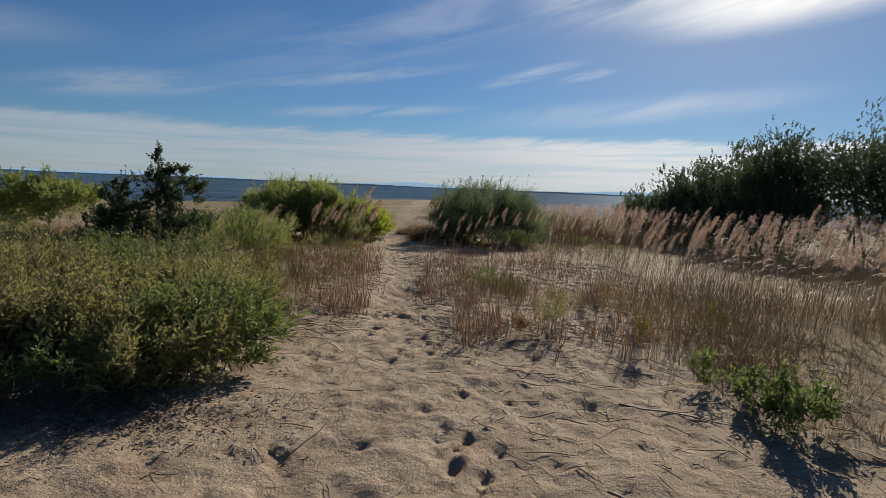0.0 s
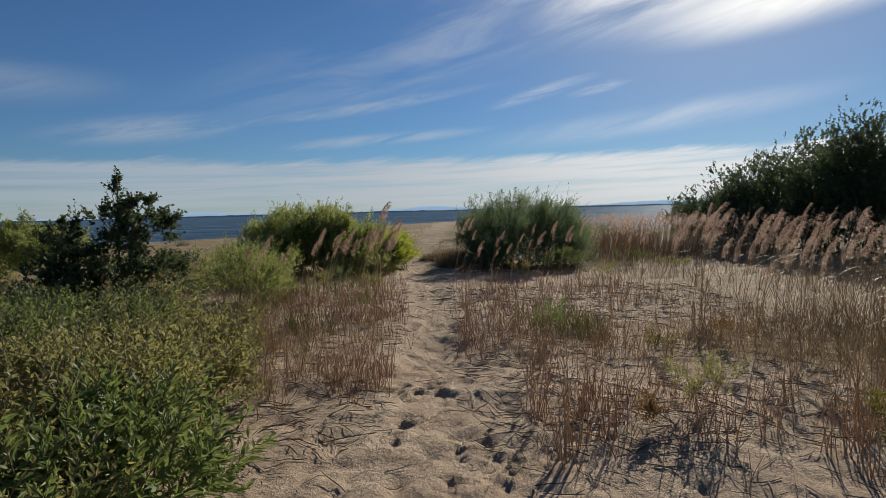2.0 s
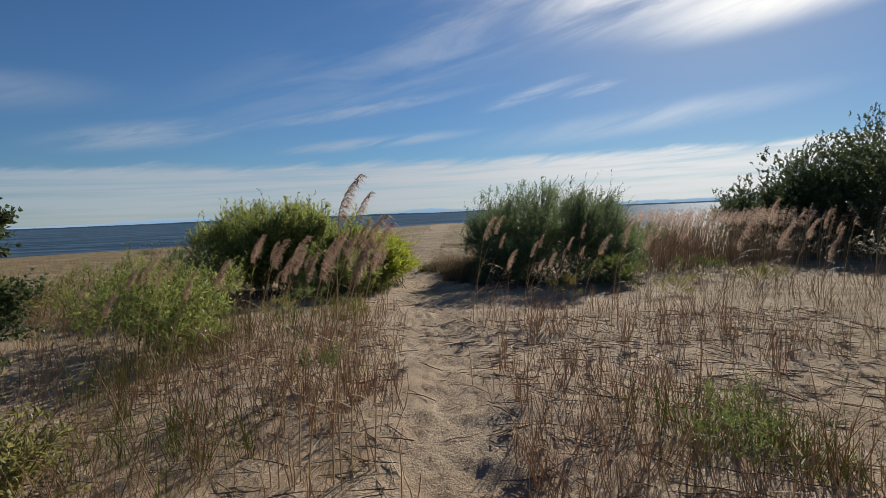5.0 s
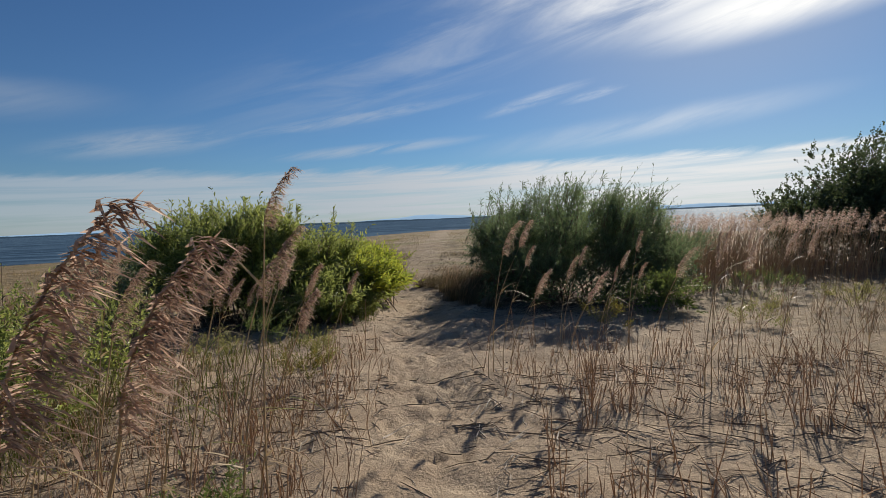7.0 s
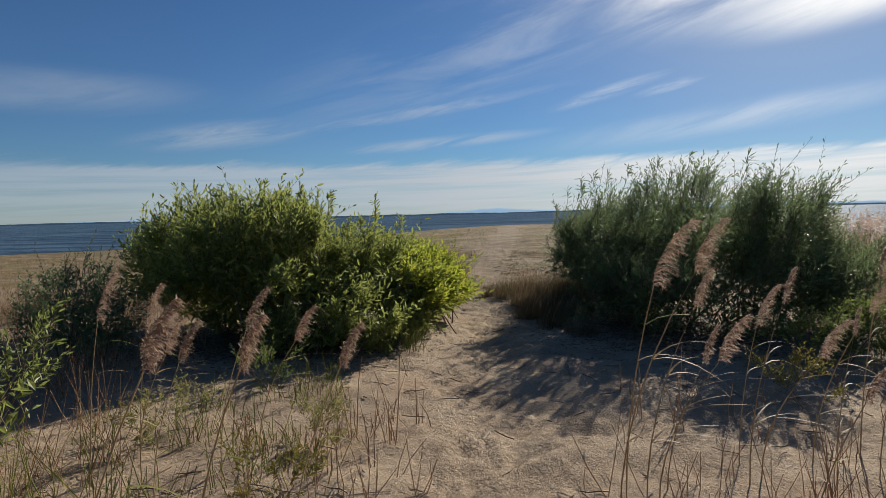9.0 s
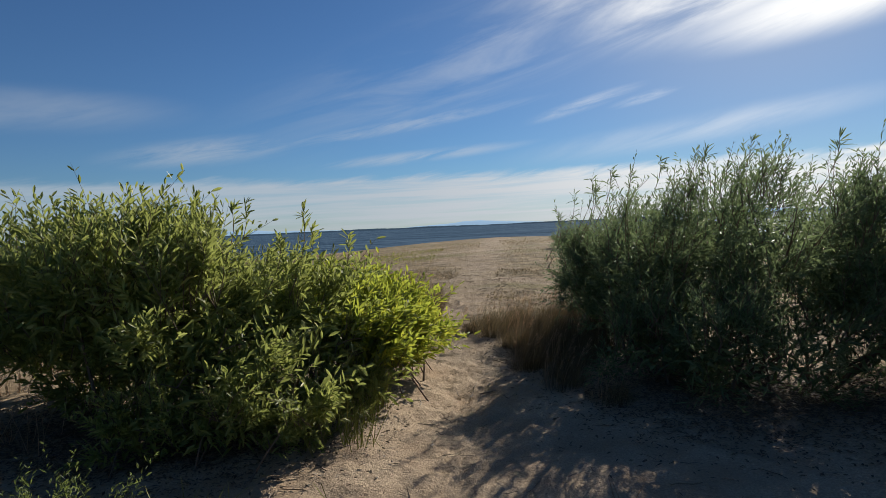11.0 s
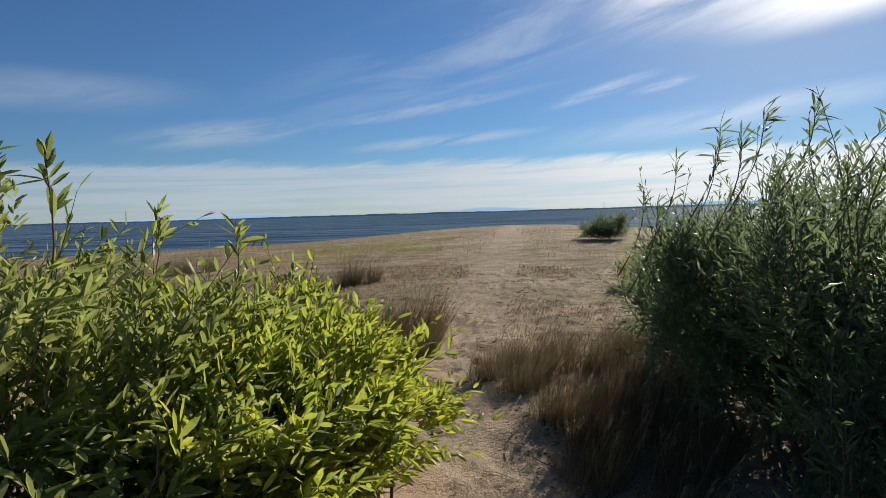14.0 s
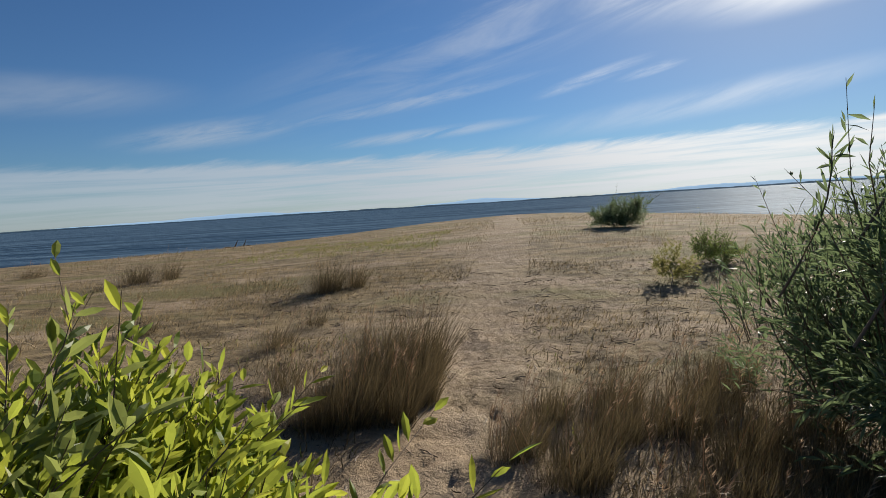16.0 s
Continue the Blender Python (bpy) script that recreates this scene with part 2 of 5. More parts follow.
RED = leafy("reddish_weed_leaf", (0.14, 0.08, 0.04), (0.27, 0.16, 0.06), (0.3, 0.22, 0.05), 0.4)
STEM = straw("dry_stem", (0.29, 0.18, 0.11), (0.6, 0.43, 0.275), 0.45)
STALK = straw("reed_stalk", (0.32, 0.22, 0.125), (0.6, 0.46, 0.26), 0.3)
PLUME = straw("reed_plume", (0.30, 0.195, 0.14), (0.64, 0.48, 0.37), 0.6)
BLADE = straw("dry_grass", (0.24, 0.17, 0.09), (0.47, 0.36, 0.19), 0.4)
TUFT = straw("tuft_grass", (0.06, 0.047, 0.025), (0.25, 0.19, 0.1), 0.3)
BLADE_GREEN = straw("green_grass", (0.15, 0.17, 0.04), (0.38, 0.37, 0.1), 0.45)
FALLEN_SHADE = straw("fallen_leaf_shade", (0.05, 0.037, 0.027), (0.15, 0.105, 0.065), 0.1)
TWIG = straw("dead_twig", (0.10, 0.075, 0.055), (0.24, 0.18, 0.13), 0.05)


# ---- mesh helpers ----
rng = np.random.default_rng(7)


def make_mesh(name, verts, quads=None, tris=None, smooth=False):
    """A mesh from arrays of corners, four-sided and three-sided faces."""
    verts = np.asarray(verts, np.float32).reshape(-1, 3)
    quads = np.zeros((0, 4), np.int32) if quads is None else np.asarray(quads, np.int32).reshape(-1, 4)
    tris = np.zeros((0, 3), np.int32) if tris is None else np.asarray(tris, np.int32).reshape(-1, 3)
    me = bpy.data.meshes.new(name)
    me.vertices.add(len(verts))
    me.vertices.foreach_set("co", verts.ravel())
    me.loops.add(quads.size + tris.size)
    me.loops.foreach_set("vertex_index", np.concatenate([quads.ravel(), tris.ravel()]).astype(np.int32))
    me.polygons.add(len(quads) + len(tris))
    starts = np.concatenate([np.arange(len(quads)) * 4, quads.size + np.arange(len(tris)) * 3]).astype(np.int32)
    me.polygons.foreach_set("loop_start", starts)
    me.polygons.foreach_set("use_smooth", np.full(len(quads) + len(tris), smooth))
    me.update(calc_edges=True)
    return me


class Pile:
    """Gathers many small pieces into one mesh."""

    def __init__(self):
        self.v, self.q, self.t, self.count = [], [], [], 0

    def add(self, verts, quads=None, tris=None):
        verts = np.asarray(verts, np.float64).reshape(-1, 3)
        if quads is not None:
            self.q.append(np.asarray(quads).reshape(-1, 4) + self.count)
        if tris is not None:
            self.t.append(np.asarray(tris).reshape(-1, 3) + self.count)
        self.v.append(verts)
        self.count += len(verts)
        return self

    def mesh(self, name, smooth=False):
        return make_mesh(name, np.concatenate(self.v), np.concatenate(self.q) if self.q else None,
                         np.concatenate(self.t) if self.t else None, smooth)


def part(name, pile, mat, parent=None, label="", smooth=False):
    ob = new(name, pile.mesh(name, smooth))
    ob.data.materials.append(mat)
    if parent is not None:
        ob.parent = parent
    return tagged(ob, label)


def unit(v):
    return v / np.maximum(np.linalg.norm(v, axis=-1, keepdims=True), 1e-9)


def lattice(ix, iy, seed):
    h = np.sin(ix * 127.1 + iy * 311.7 + seed * 74.7) * 43758.5453
    return h - np.floor(h)


def value_noise(x, y, seed=0):
    ix, iy = np.floor(x), np.floor(y)
    fx, fy = x - ix, y - iy
    fx, fy = fx * fx * (3 - 2 * fx), fy * fy * (3 - 2 * fy)
    a, b = lattice(ix, iy, seed), lattice(ix + 1, iy, seed)
    c, d = lattice(ix, iy + 1, seed), lattice(ix + 1, iy + 1, seed)
    return (a + (b - a) * fx) * (1 - fy) + (c + (d - c) * fx) * fy - 0.5


def path_x(y):
    """The middle of the trodden path."""
    return np.interp(y, [-10, 0, 5.8, 7.7, 9.2, 12.5, 15.7, 17, 18.5, 19.6, 20.5, 23, 26, 34],
                     [0.3, 0.1, -0.2, -0.3, -0.3, -0.45, -0.55, -0.6, -0.8, -1.05, -1.0, -0.9, -0.6, 0.0])


def shore_y(x):
    """Where the water begins."""
    return np.interp(x, [-400, -60, -34, -24, -14, -9, -4, 4, 8, 12, 20, 40, 400], [20, 27, 37, 43, 48, 54, 60, 60, 52, 47, 45, 43, 30])


def ground_z(x, y, fine=True):
    x, y = np.asarray(x, float), np.asarray(y, float)
    z = np.interp(y, [-20, 0, 6, 9, 14, 20, 24, 45], [0.05, 0.02, 0.0, -0.07, -0.12, -0.11, -0.07, -0.05])
    rise = np.clip((y - 23.5) / 9, 0, 1)
    z = z + 0.5 * rise * rise * (3 - 2 * rise) * np.exp(-((x - 1.5) / 8.0) ** 2)
    off = x - path_x(y)
    near = np.clip(1 - np.abs(x + 0.5) / 14, 0, 1) * np.clip((32 - y) / 8, 0, 1)
    z = z + near * (0.10 * value_noise(x * 0.55 + 3, y * 0.5, 1) + 0.07 * value_noise(x * 1.5, y * 1.3, 2))
    z = z - 0.05 * np.exp(-(off / 0.4) ** 2) * np.clip((y - 5) / 3, 0, 1) * np.clip((26 - y) / 4, 0, 1)
    z = z + 0.10 * value_noise(x * 0.16, y * 0.16, 5)
    away = shore_y(x) - y
    fall = np.clip((9 - away) / 9, 0, None)
    z = z - 0.5 * np.minimum(fall, 1) ** 1.6 - 1.2 * np.clip((fall - 1) * 0.5, 0, 2)
    if fine:
        z = z + near * (0.034 * value_noise(x * 4.5, y * 4.5, 3) + 0.030 * value_noise(x * 9.5, y * 9.5, 4) + 0.012 * value_noise(x * 23, y * 23, 6))
    return z


# ---- ground ----
def spaced(inner_a, inner_b, step, out_a, out_b, grow=1.16):
    """Coordinates that are close together inside a stretch and spread beyond it."""
    mids = list(np.arange(inner_a, inner_b + step / 2, step))
    s, v, right = step, mids[-1], []
    while v < out_b:
        s *= grow
        v += s
        right.append(min(v, out_b))
    s, v, left = step, mids[0], []
    while v > out_a:
        s *= grow
        v -= s
        left.append(max(v, out_a))
    return np.array(left[::-1] + mids + right)


gx = spaced(-3.4, 4.2, 0.034, -4600, 4600, 1.085)
gy = np.concatenate([spaced(1.6, 8.0, 0.033, -2500, 8.01, 1.08)[:-1], spaced(8.03, 22.0, 0.055, 8.02, 4700, 1.06)[1:]])
GX, GY = np.meshgrid(gx, gy)
GZ = ground_z(GX, GY)
# footprints: heel and sole dents, walked along the path and scattered over the open sand
for k in range(560):
    y0 = rng.uniform(1.2, 24)
    spread = 0.24 if (rng.random() < 0.4 or y0 > 11) else 1.0
    x0 = path_x(y0) + rng.normal(0, spread) + (0.35 if y0 < 5.5 else 0)
    turn = rng.normal(0, 0.5) + (math.pi if rng.random() < 0.4 else 0)
    i0, i1 = np.searchsorted(gy, [y0 - 0.28, y0 + 0.28])
    j0, j1 = np.searchsorted(gx, [x0 - 0.28, x0 + 0.28])
    dx, dy = GX[i0:i1, j0:j1] - x0, GY[i0:i1, j0:j1] - y0
    u, v = dx * math.cos(turn) + dy * math.sin(turn), -dx * math.sin(turn) + dy * math.cos(turn)
    depth = rng.uniform(0.01, 0.028) * (1.0 if y0 < 7 else 0.6)
    for vc, ru, rv in ((0.055, 0.042, 0.075), (-0.085, 0.034, 0.045)):
        d = np.sqrt((u / ru) ** 2 + ((v - vc) / rv) ** 2)
        GZ[i0:i1, j0:j1] += depth * (-1.0 / (1 + np.exp(np.minimum((d - 1.0) * 12, 60))) + 0.4 * np.exp(-((d - 1.4) / 0.3) ** 2))
# small scuffs and pits in the dry sand
for k in range(2600):
    y0 = rng.uniform(1.6, 9) if k % 4 else rng.uniform(9, 20)
    x0 = path_x(y0) + rng.normal(0.4, 1.1 if y0 < 7 else 0.5)
    i0, i1 = np.searchsorted(gy, [y0 - 0.16, y0 + 0.16])
    j0, j1 = np.searchsorted(gx, [x0 - 0.16, x0 + 0.16])
    turn, ru, rv = rng.uniform(0, math.pi), rng.uniform(0.02, 0.05), rng.uniform(0.03, 0.09)
    dx, dy = GX[i0:i1, j0:j1] - x0, GY[i0:i1, j0:j1] - y0
    d = np.sqrt(((dx * math.cos(turn) + dy * math.sin(turn)) / ru) ** 2 + ((dy * math.cos(turn) - dx * math.sin(turn)) / rv) ** 2)
    GZ[i0:i1, j0:j1] += rng.choice([-1, -1, 0.6]) * rng.uniform(0.006, 0.02) * np.exp(-d ** 2)
W = len(gx)
ii, jj = np.meshgrid(np.arange(len(gy) - 1), np.arange(W - 1), indexing="ij")
corner = (ii * W + jj).ravel()
ground = new("ground", make_mesh("ground", np.stack([GX, GY, GZ], -1), np.stack([corner, corner + 1, corner + W + 1, corner + W], 1), smooth=True))
ground.data.materials.append(SAND)
tagged(ground, "pale trodden sand with footprints and thin dry grass", "ground", kind="structure")

wx, wy = spaced(-70, 70, 5, -4500, 4500, 1.2), spaced(26, 110, 4, 18, 4600, 1.15)
WX, WY = np.meshgrid(wx, wy)
W2 = len(wx)
ii, jj = np.meshgrid(np.arange(len(wy) - 1), np.arange(W2 - 1), indexing="ij")
corner = (ii * W2 + jj).ravel()
water = new("water", make_mesh("water", np.stack([WX, WY, np.full_like(WX, -0.5)], -1), np.stack([corner, corner + 1, corner + W2 + 1, corner + W2], 1), smooth=True))
water.data.materials.append(SEA)
tagged(water, "dark blue choppy open water under wind", "water", kind="structure")


def ridge(name, dist, low, high, rough, seed, mat, label, spans):
    """A long low rise of land across the water: a front slope, a crest and a back slope."""
    a = np.radians(np.arange(-80, 80.01, 0.12))
    shape = np.zeros_like(a)
    for amp, freq in rough:
        shape += amp * (value_noise(np.degrees(a) * freq, np.full_like(a, 0.5), seed) + 0.5)
    mask = np.zeros_like(a)
    for c, w in spans:
        mask = np.maximum(mask, np.clip(1.2 - np.abs(np.degrees(a) - c) / w, 0, 1))
    top = low + (high - low) * shape * mask
    rows = []
    for r, h in ((dist, np.full_like(a, -0.6)), (dist + 25, top * 0.8), (dist + 60, top), (dist + 160, np.full_like(a, -0.6))):
        rows.append(np.stack([np.sin(a) * r, np.cos(a) * r, h], -1))
    v = np.stack(rows)
    m = len(a)
    i, j = np.meshgrid(np.arange(3), np.arange(m - 1), indexing="ij")
    c = (i * m + j).ravel()
    ob = new(name, make_mesh(name, v, np.stack([c, c + 1, c + m + 1, c + m], 1)))
    ob.data.materials.append(mat)
    return tagged(ob, label, "distant shore", kind="structure")


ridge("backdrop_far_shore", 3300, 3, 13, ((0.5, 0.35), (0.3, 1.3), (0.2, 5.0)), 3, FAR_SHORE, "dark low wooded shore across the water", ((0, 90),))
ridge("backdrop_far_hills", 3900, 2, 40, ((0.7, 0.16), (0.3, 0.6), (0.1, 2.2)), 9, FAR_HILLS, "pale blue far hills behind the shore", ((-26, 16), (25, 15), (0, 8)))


# ---- plant helpers ----
def tubes(pile, points, radii, sides=4):
    """Tapered round limbs. points: limbs x joints x 3."""
    points, radii = np.asarray(points, float), np.asarray(radii, float)
    m, k = points.shape[:2]
    along = unit(np.gradient(points, axis=1))
    ref = np.where(np.abs(along[..., 2:3]) > 0.9, np.array([1.0, 0, 0]), np.array([0, 0, 1.0]))
    a = unit(np.cross(along, ref))
    b = np.cross(along, a)
    ang = np.arange(sides) * 2 * math.pi / sides
    ring = points[:, :, None] + radii[..., None, None] * (a[:, :, None] * np.cos(ang)[:, None] + b[:, :, None] * np.sin(ang)[:, None])
    i, j, s = np.meshgrid(np.arange(m), np.arange(k - 1), np.arange(sides), indexing="ij")
    base, nxt = (i * k + j) * sides, (s + 1) % sides
    pile.add(ring, np.stack([base + s, base + nxt, base + sides + nxt, base + sides + s], -1))


def leaves(pile, base, way, length, width, side=None, droop=0.15, seed=1, fine=False):
    """Folded lance-shaped leaves: two halves that meet at the midrib; fine ones have a fuller, curved outline."""
    g = np.random.default_rng(seed)
    m = len(base)
    way = unit(way)
    if side is None:
        side = unit(np.cross(way, unit(g.normal(size=(m, 3)))))
    up = np.cross(side, way)
    length, width = np.broadcast_to(length, m)[:, None], np.broadcast_to(width, m)[:, None]
    down = np.array([0, 0, 1.0]) * length * droop
    tip = base + way * length - down
    if not fine:
        mid = base + way * length * 0.45
        fold = up * width * 0.28
        v = np.stack([base, mid - fold, tip, mid + side * width * 0.5, mid - side * width * 0.5], 1)
        k = np.arange(m)[:, None] * 5
        pile.add(v, np.concatenate([k + [0, 1, 2, 3], k + [0, 4, 2, 1]]))
        return
    rows = [base]
    for f, w in ((0.28, 0.42), (0.66, 0.46)):
        mid = base + way * length * f - down * f * f
        rows += [mid - up * width * 0.22, mid + side * width * w, mid - side * width * w]
    v = np.stack(rows + [tip], 1)
    k = np.arange(m)[:, None] * 8
    pile.add(v, np.concatenate([k + [1, 4, 5, 2], k + [1, 3, 6, 4]]),
             np.concatenate([k + [0, 1, 2], k + [0, 3, 1], k + [4, 7, 5], k + [4, 6, 7]]))


def blades(pile, base, way, length, width, bend, joints=3, seed=1):
    """Thin grass blades that taper to a point and bend over."""
    g = np.random.default_rng(seed)
    m = len(base)
    ang = g.uniform(0, math.pi, m)
    side = np.stack([np.cos(ang), np.sin(ang), np.zeros(m)], 1)
    t = np.linspace(0, 1, joints)[None, :, None]
    length, width = np.broadcast_to(length, m)[:, None, None], np.broadcast_to(width, m)[:, None, None]
    c = base[:, None] + way[:, None] * length * t + bend[:, None] * length * t * t
    half = side[:, None] * width * 0.5 * (1 - 0.85 * t ** 1.5)
    v = np.stack([c - half, c + half], 2)
    i, j = np.meshgrid(np.arange(m), np.arange(joints - 1), indexing="ij")
    k = (i * joints + j) * 2
    pile.add(v, np.stack([k, k + 1, k + 3, k + 2], -1))


def seat(x, y):
    return float(ground_z(x, y))


def shoots(lobes, count, g, inner=0.35, rise=0.6):
    """Starts and ways of leafy shoots in sprays that fill rounded lobes, thickest at the skin, with gaps between."""
    lobes = np.asarray(lobes, float)
    size = lobes[:, 3] * lobes[:, 4] + lobes[:, 4] * lobes[:, 5]
    sprays = max(4, count // (17 if count > 1500 else 9))
    pick = g.choice(len(lobes), sprays, p=size / size.sum())
    d = unit(g.normal(size=(sprays, 3)))
    low = (d[:, 2] < 0) & (g.random(sprays) < 0.35)
    d[low, 2] *= -1
    lump = 1 + 0.55 * value_noise(d[:, 0] * 2.4 + pick * 3.1, d[:, 1] * 2.4 + d[:, 2] * 3.3, 8)
    r = np.where(g.random(sprays) < inner, g.uniform(0.3, 0.85, sprays), g.uniform(0.78, 1.04, sprays)) * lump
    heart = lobes[pick, :3] + d * lobes[pick, 3:6] * r[:, None]
    of = g.integers(0, sprays, count)
    pick, d = pick[of], d[of]
    start = heart[of] + g.normal(0, 0.13, (count, 3)) * lobes[pick, 3:6]
    floor_z = ground_z(start[:, 0], start[:, 1], False)
    start[:, 2] = np.maximum(start[:, 2], floor_z + g.uniform(0.02, 0.12, count))
    way = unit(d * 0.8 + np.array([0.2, 0.0, rise]) + g.normal(0, 0.3, (count, 3)))
    return start, way, pick


def leaf_crown(lobes, count, per, length, width, shoot, seed, inner=0.35, rise=0.6, wood=None, spread=0.75, bare=0.24, fine=False):
    """Shoots with leaves set along them; returns the pile of leaves and fills wood with the shoots."""
    g = np.random.default_rng(seed)
    start, way, pick = shoots(lobes, count, g, inner, rise)
    reach = shoot * g.uniform(0.55, 1.35, count) * np.where((g.random(count) < 0.12) & (way[:, 2] > 0.55), 1.65, 1.0)
    bend = g.normal(0, 0.16, (count, 3)) + np.array([0.08, 0, -0.05])
    if wood is not None:
        t = np.linspace(-0.25, 1, 4)[None, :, None]
        pts = start[:, None] + way[:, None] * reach[:, None, None] * t + bend[:, None] * reach[:, None, None] * t * t
        pts = pts[np.argsort(-reach * (way[:, 2] + 0.4))[:max(6, int(count * bare))]]
        tubes(wood, pts, np.broadcast_to(np.array([0.004, 0.0032, 0.0022, 0.001]), (len(pts), 4)), 3)
    f = (np.arange(per)[None, :] + g.uniform(0, 1, (count, per))) / per
    at = start[:, None] + way[:, None] * (reach[:, None] * f)[..., None] + bend[:, None] * (reach[:, None] * f * f)[..., None]
    around = unit(np.cross(np.repeat(way[:, None], per, 1), unit(g.normal(size=(count, per, 3)))))
    lw = unit(way[:, None] * 0.85 + around * spread + g.normal(0, 0.12, (count, per, 3)))
    ln = length * g.uniform(0.6, 1.25, (count, per)) * (1 - 0.35 * f)
    pile = Pile()
    leaves(pile, at.reshape(-1, 3), lw.reshape(-1, 3), ln.ravel(), (width * g.uniform(0.75, 1.25, (count, per))).ravel(), None, 0.12, seed, fine)
    return pile


def heart_leaves(lobes, count, length, width, seed):
    """Close-set old leaves in the heart of a crown, where no sky shows through."""
    g = np.random.default_rng(seed)
    lobes = np.asarray(lobes, float)
    size = lobes[:, 3] * lobes[:, 4] * lobes[:, 5]
    pick = g.choice(len(lobes), count, p=size / size.sum())
    at = lobes[pick, :3] + unit(g.normal(size=(count, 3))) * lobes[pick, 3:6] * (g.uniform(0.05, 0.8, count) ** 0.6)[:, None]
    at[:, 2] = np.maximum(at[:, 2], ground_z(at[:, 0], at[:, 1], False) + g.uniform(0.06, 0.3, count))
    pile = Pile()
    leaves(pile, at, unit(g.normal(size=(count, 3)) + np.array([0.1, 0, 0.3])), length * g.uniform(0.7, 1.3, count), width, None, 0.2, seed)
    return pile


def limbs(base_x, base_y, lobes, per, radius, seed, spread=0.3):
    """Woody stems from the ground up into each lobe, each with a few side limbs: one pile a stem."""
    g = np.random.default_rng(seed)
    piles = []
    for lx, ly, lz, rx, ry, rz in lobes:
        for _ in range(per):
            bx = base_x + (lx - base_x) * 0.55 + g.normal(0, spread)
            by = base_y + (ly - base_y) * 0.55 + g.normal(0, spread)
            end = np.array([lx + g.normal(0, rx * 0.45), ly + g.normal(0, ry * 0.45), lz + rz * g.uniform(0.2, 0.8)])
            a = np.array([bx, by, seat(bx, by) - 0.04])
            t = np.linspace(0, 1, 6)[:, None]
            p = a + (end - a) * t + np.array([0, 0, 0.25]) * np.sin(t * math.pi) * 0.6 * rz + g.normal(0, 0.02, (6, 3)) * t
            pts, rad = [p], [np.linspace(1, 0.22, 6) * radius * g.uniform(0.6, 1.2)]
            for _ in range(2):
                k = g.integers(2, 5)
                e2 = p[k] + unit(g.normal(size=3) + np.array([0, 0, 0.5])) * g.uniform(0.25, 0.5) * max(rx, 0.2)
                tt = np.linspace(0, 1, 6)[:, None]
                pts.append(p[k] + (e2 - p[k]) * tt + np.array([0, 0, 0.06]) * np.sin(tt * math.pi) * rz)
                rad.append(np.linspace(0.5, 0.12, 6) * radius)
            pile = Pile()
            tubes(pile, np.array(pts), np.array(rad), 5)
            piles.append(pile)
    return piles


def bush(name, x, y, lobes, count, per, length, width, shoot, mat, label, seed, radius=0.016, stems=4, inner=0.35, rise=0.6,
         category="bush", group="", wood_label="", spread=0.75, heart=0, fine=False):
    """A leafy bush: a root at the ground, its stems, its shoots and its leaves."""
    root = tagged(new(name), label, category, group)
    for pile in limbs(x, y, lobes, stems, radius, seed, 0.3 if radius > 0.007 else 0.06):
        part("stem", pile, WOOD, root, wood_label, True)
    twig_pile = Pile()
    crown = leaf_crown(lobes, count, per, length, width, shoot, seed + 1, inner, rise, twig_pile, spread, fine=fine)
    if count > 140:
        tagged(part("twig_growth", twig_pile, WOOD, root), kind="stuff")
    part("foliage", crown, mat, root)
    if heart:
        part("inner_foliage", heart_leaves(lobes, heart, length * 1.15, max(width * 1.7, 0.03), seed + 2), mat, root)
    return root


# ---- large bushes and trees ----
def lobes_on(x, y, spec):
    """Lobes given from a plant's foot and the ground under it."""
    g0 = seat(x, y)
    return [(x + a, y + b, g0 + c, d, e, f) for a, b, c, d, e, f in spec]


great_willow = bush("willow_bush", -2.9, 17.3, lobes_on(-2.9, 17.3, (
    (-1.15, -0.1, 0.9, 0.72, 0.8, 0.52), (-0.3, -0.5, 0.94, 0.7, 0.75, 0.52), (0.45, -0.6, 0.8, 0.56, 0.7, 0.42),
    (1.05, -0.4, 0.55, 0.46, 0.55, 0.36), (-1.75, 0.6, 0.8, 0.75, 0.85, 0.55), (-0.3, 0.5, 0.8, 0.9, 0.6, 0.5),
    (1.4, -0.55, 0.3, 0.36, 0.45, 0.3), (0.75, -1.2, 0.36, 0.45, 0.42, 0.34), (-0.5, -1.05, 0.98, 0.6, 0.42, 0.34),
    (0.35, -1.1, 0.7, 0.5, 0.42, 0.34), (0.9, 0.35, 0.5, 0.5, 0.5, 0.4), (-1.2, 0.1, 0.34, 0.9, 0.6, 0.34), (-0.3, -0.3, 0.36, 0.8, 0.6, 0.34), (1.15, -1.0, 0.22, 0.34, 0.35, 0.22))),
    3700, 12, 0.118, 0.0215, 0.3, WILLOW, "tall green willow bush with narrow leaves beside the path", 11, 0.014, 4, 0.22, 1.0, spread=0.62, heart=6500, fine=True)


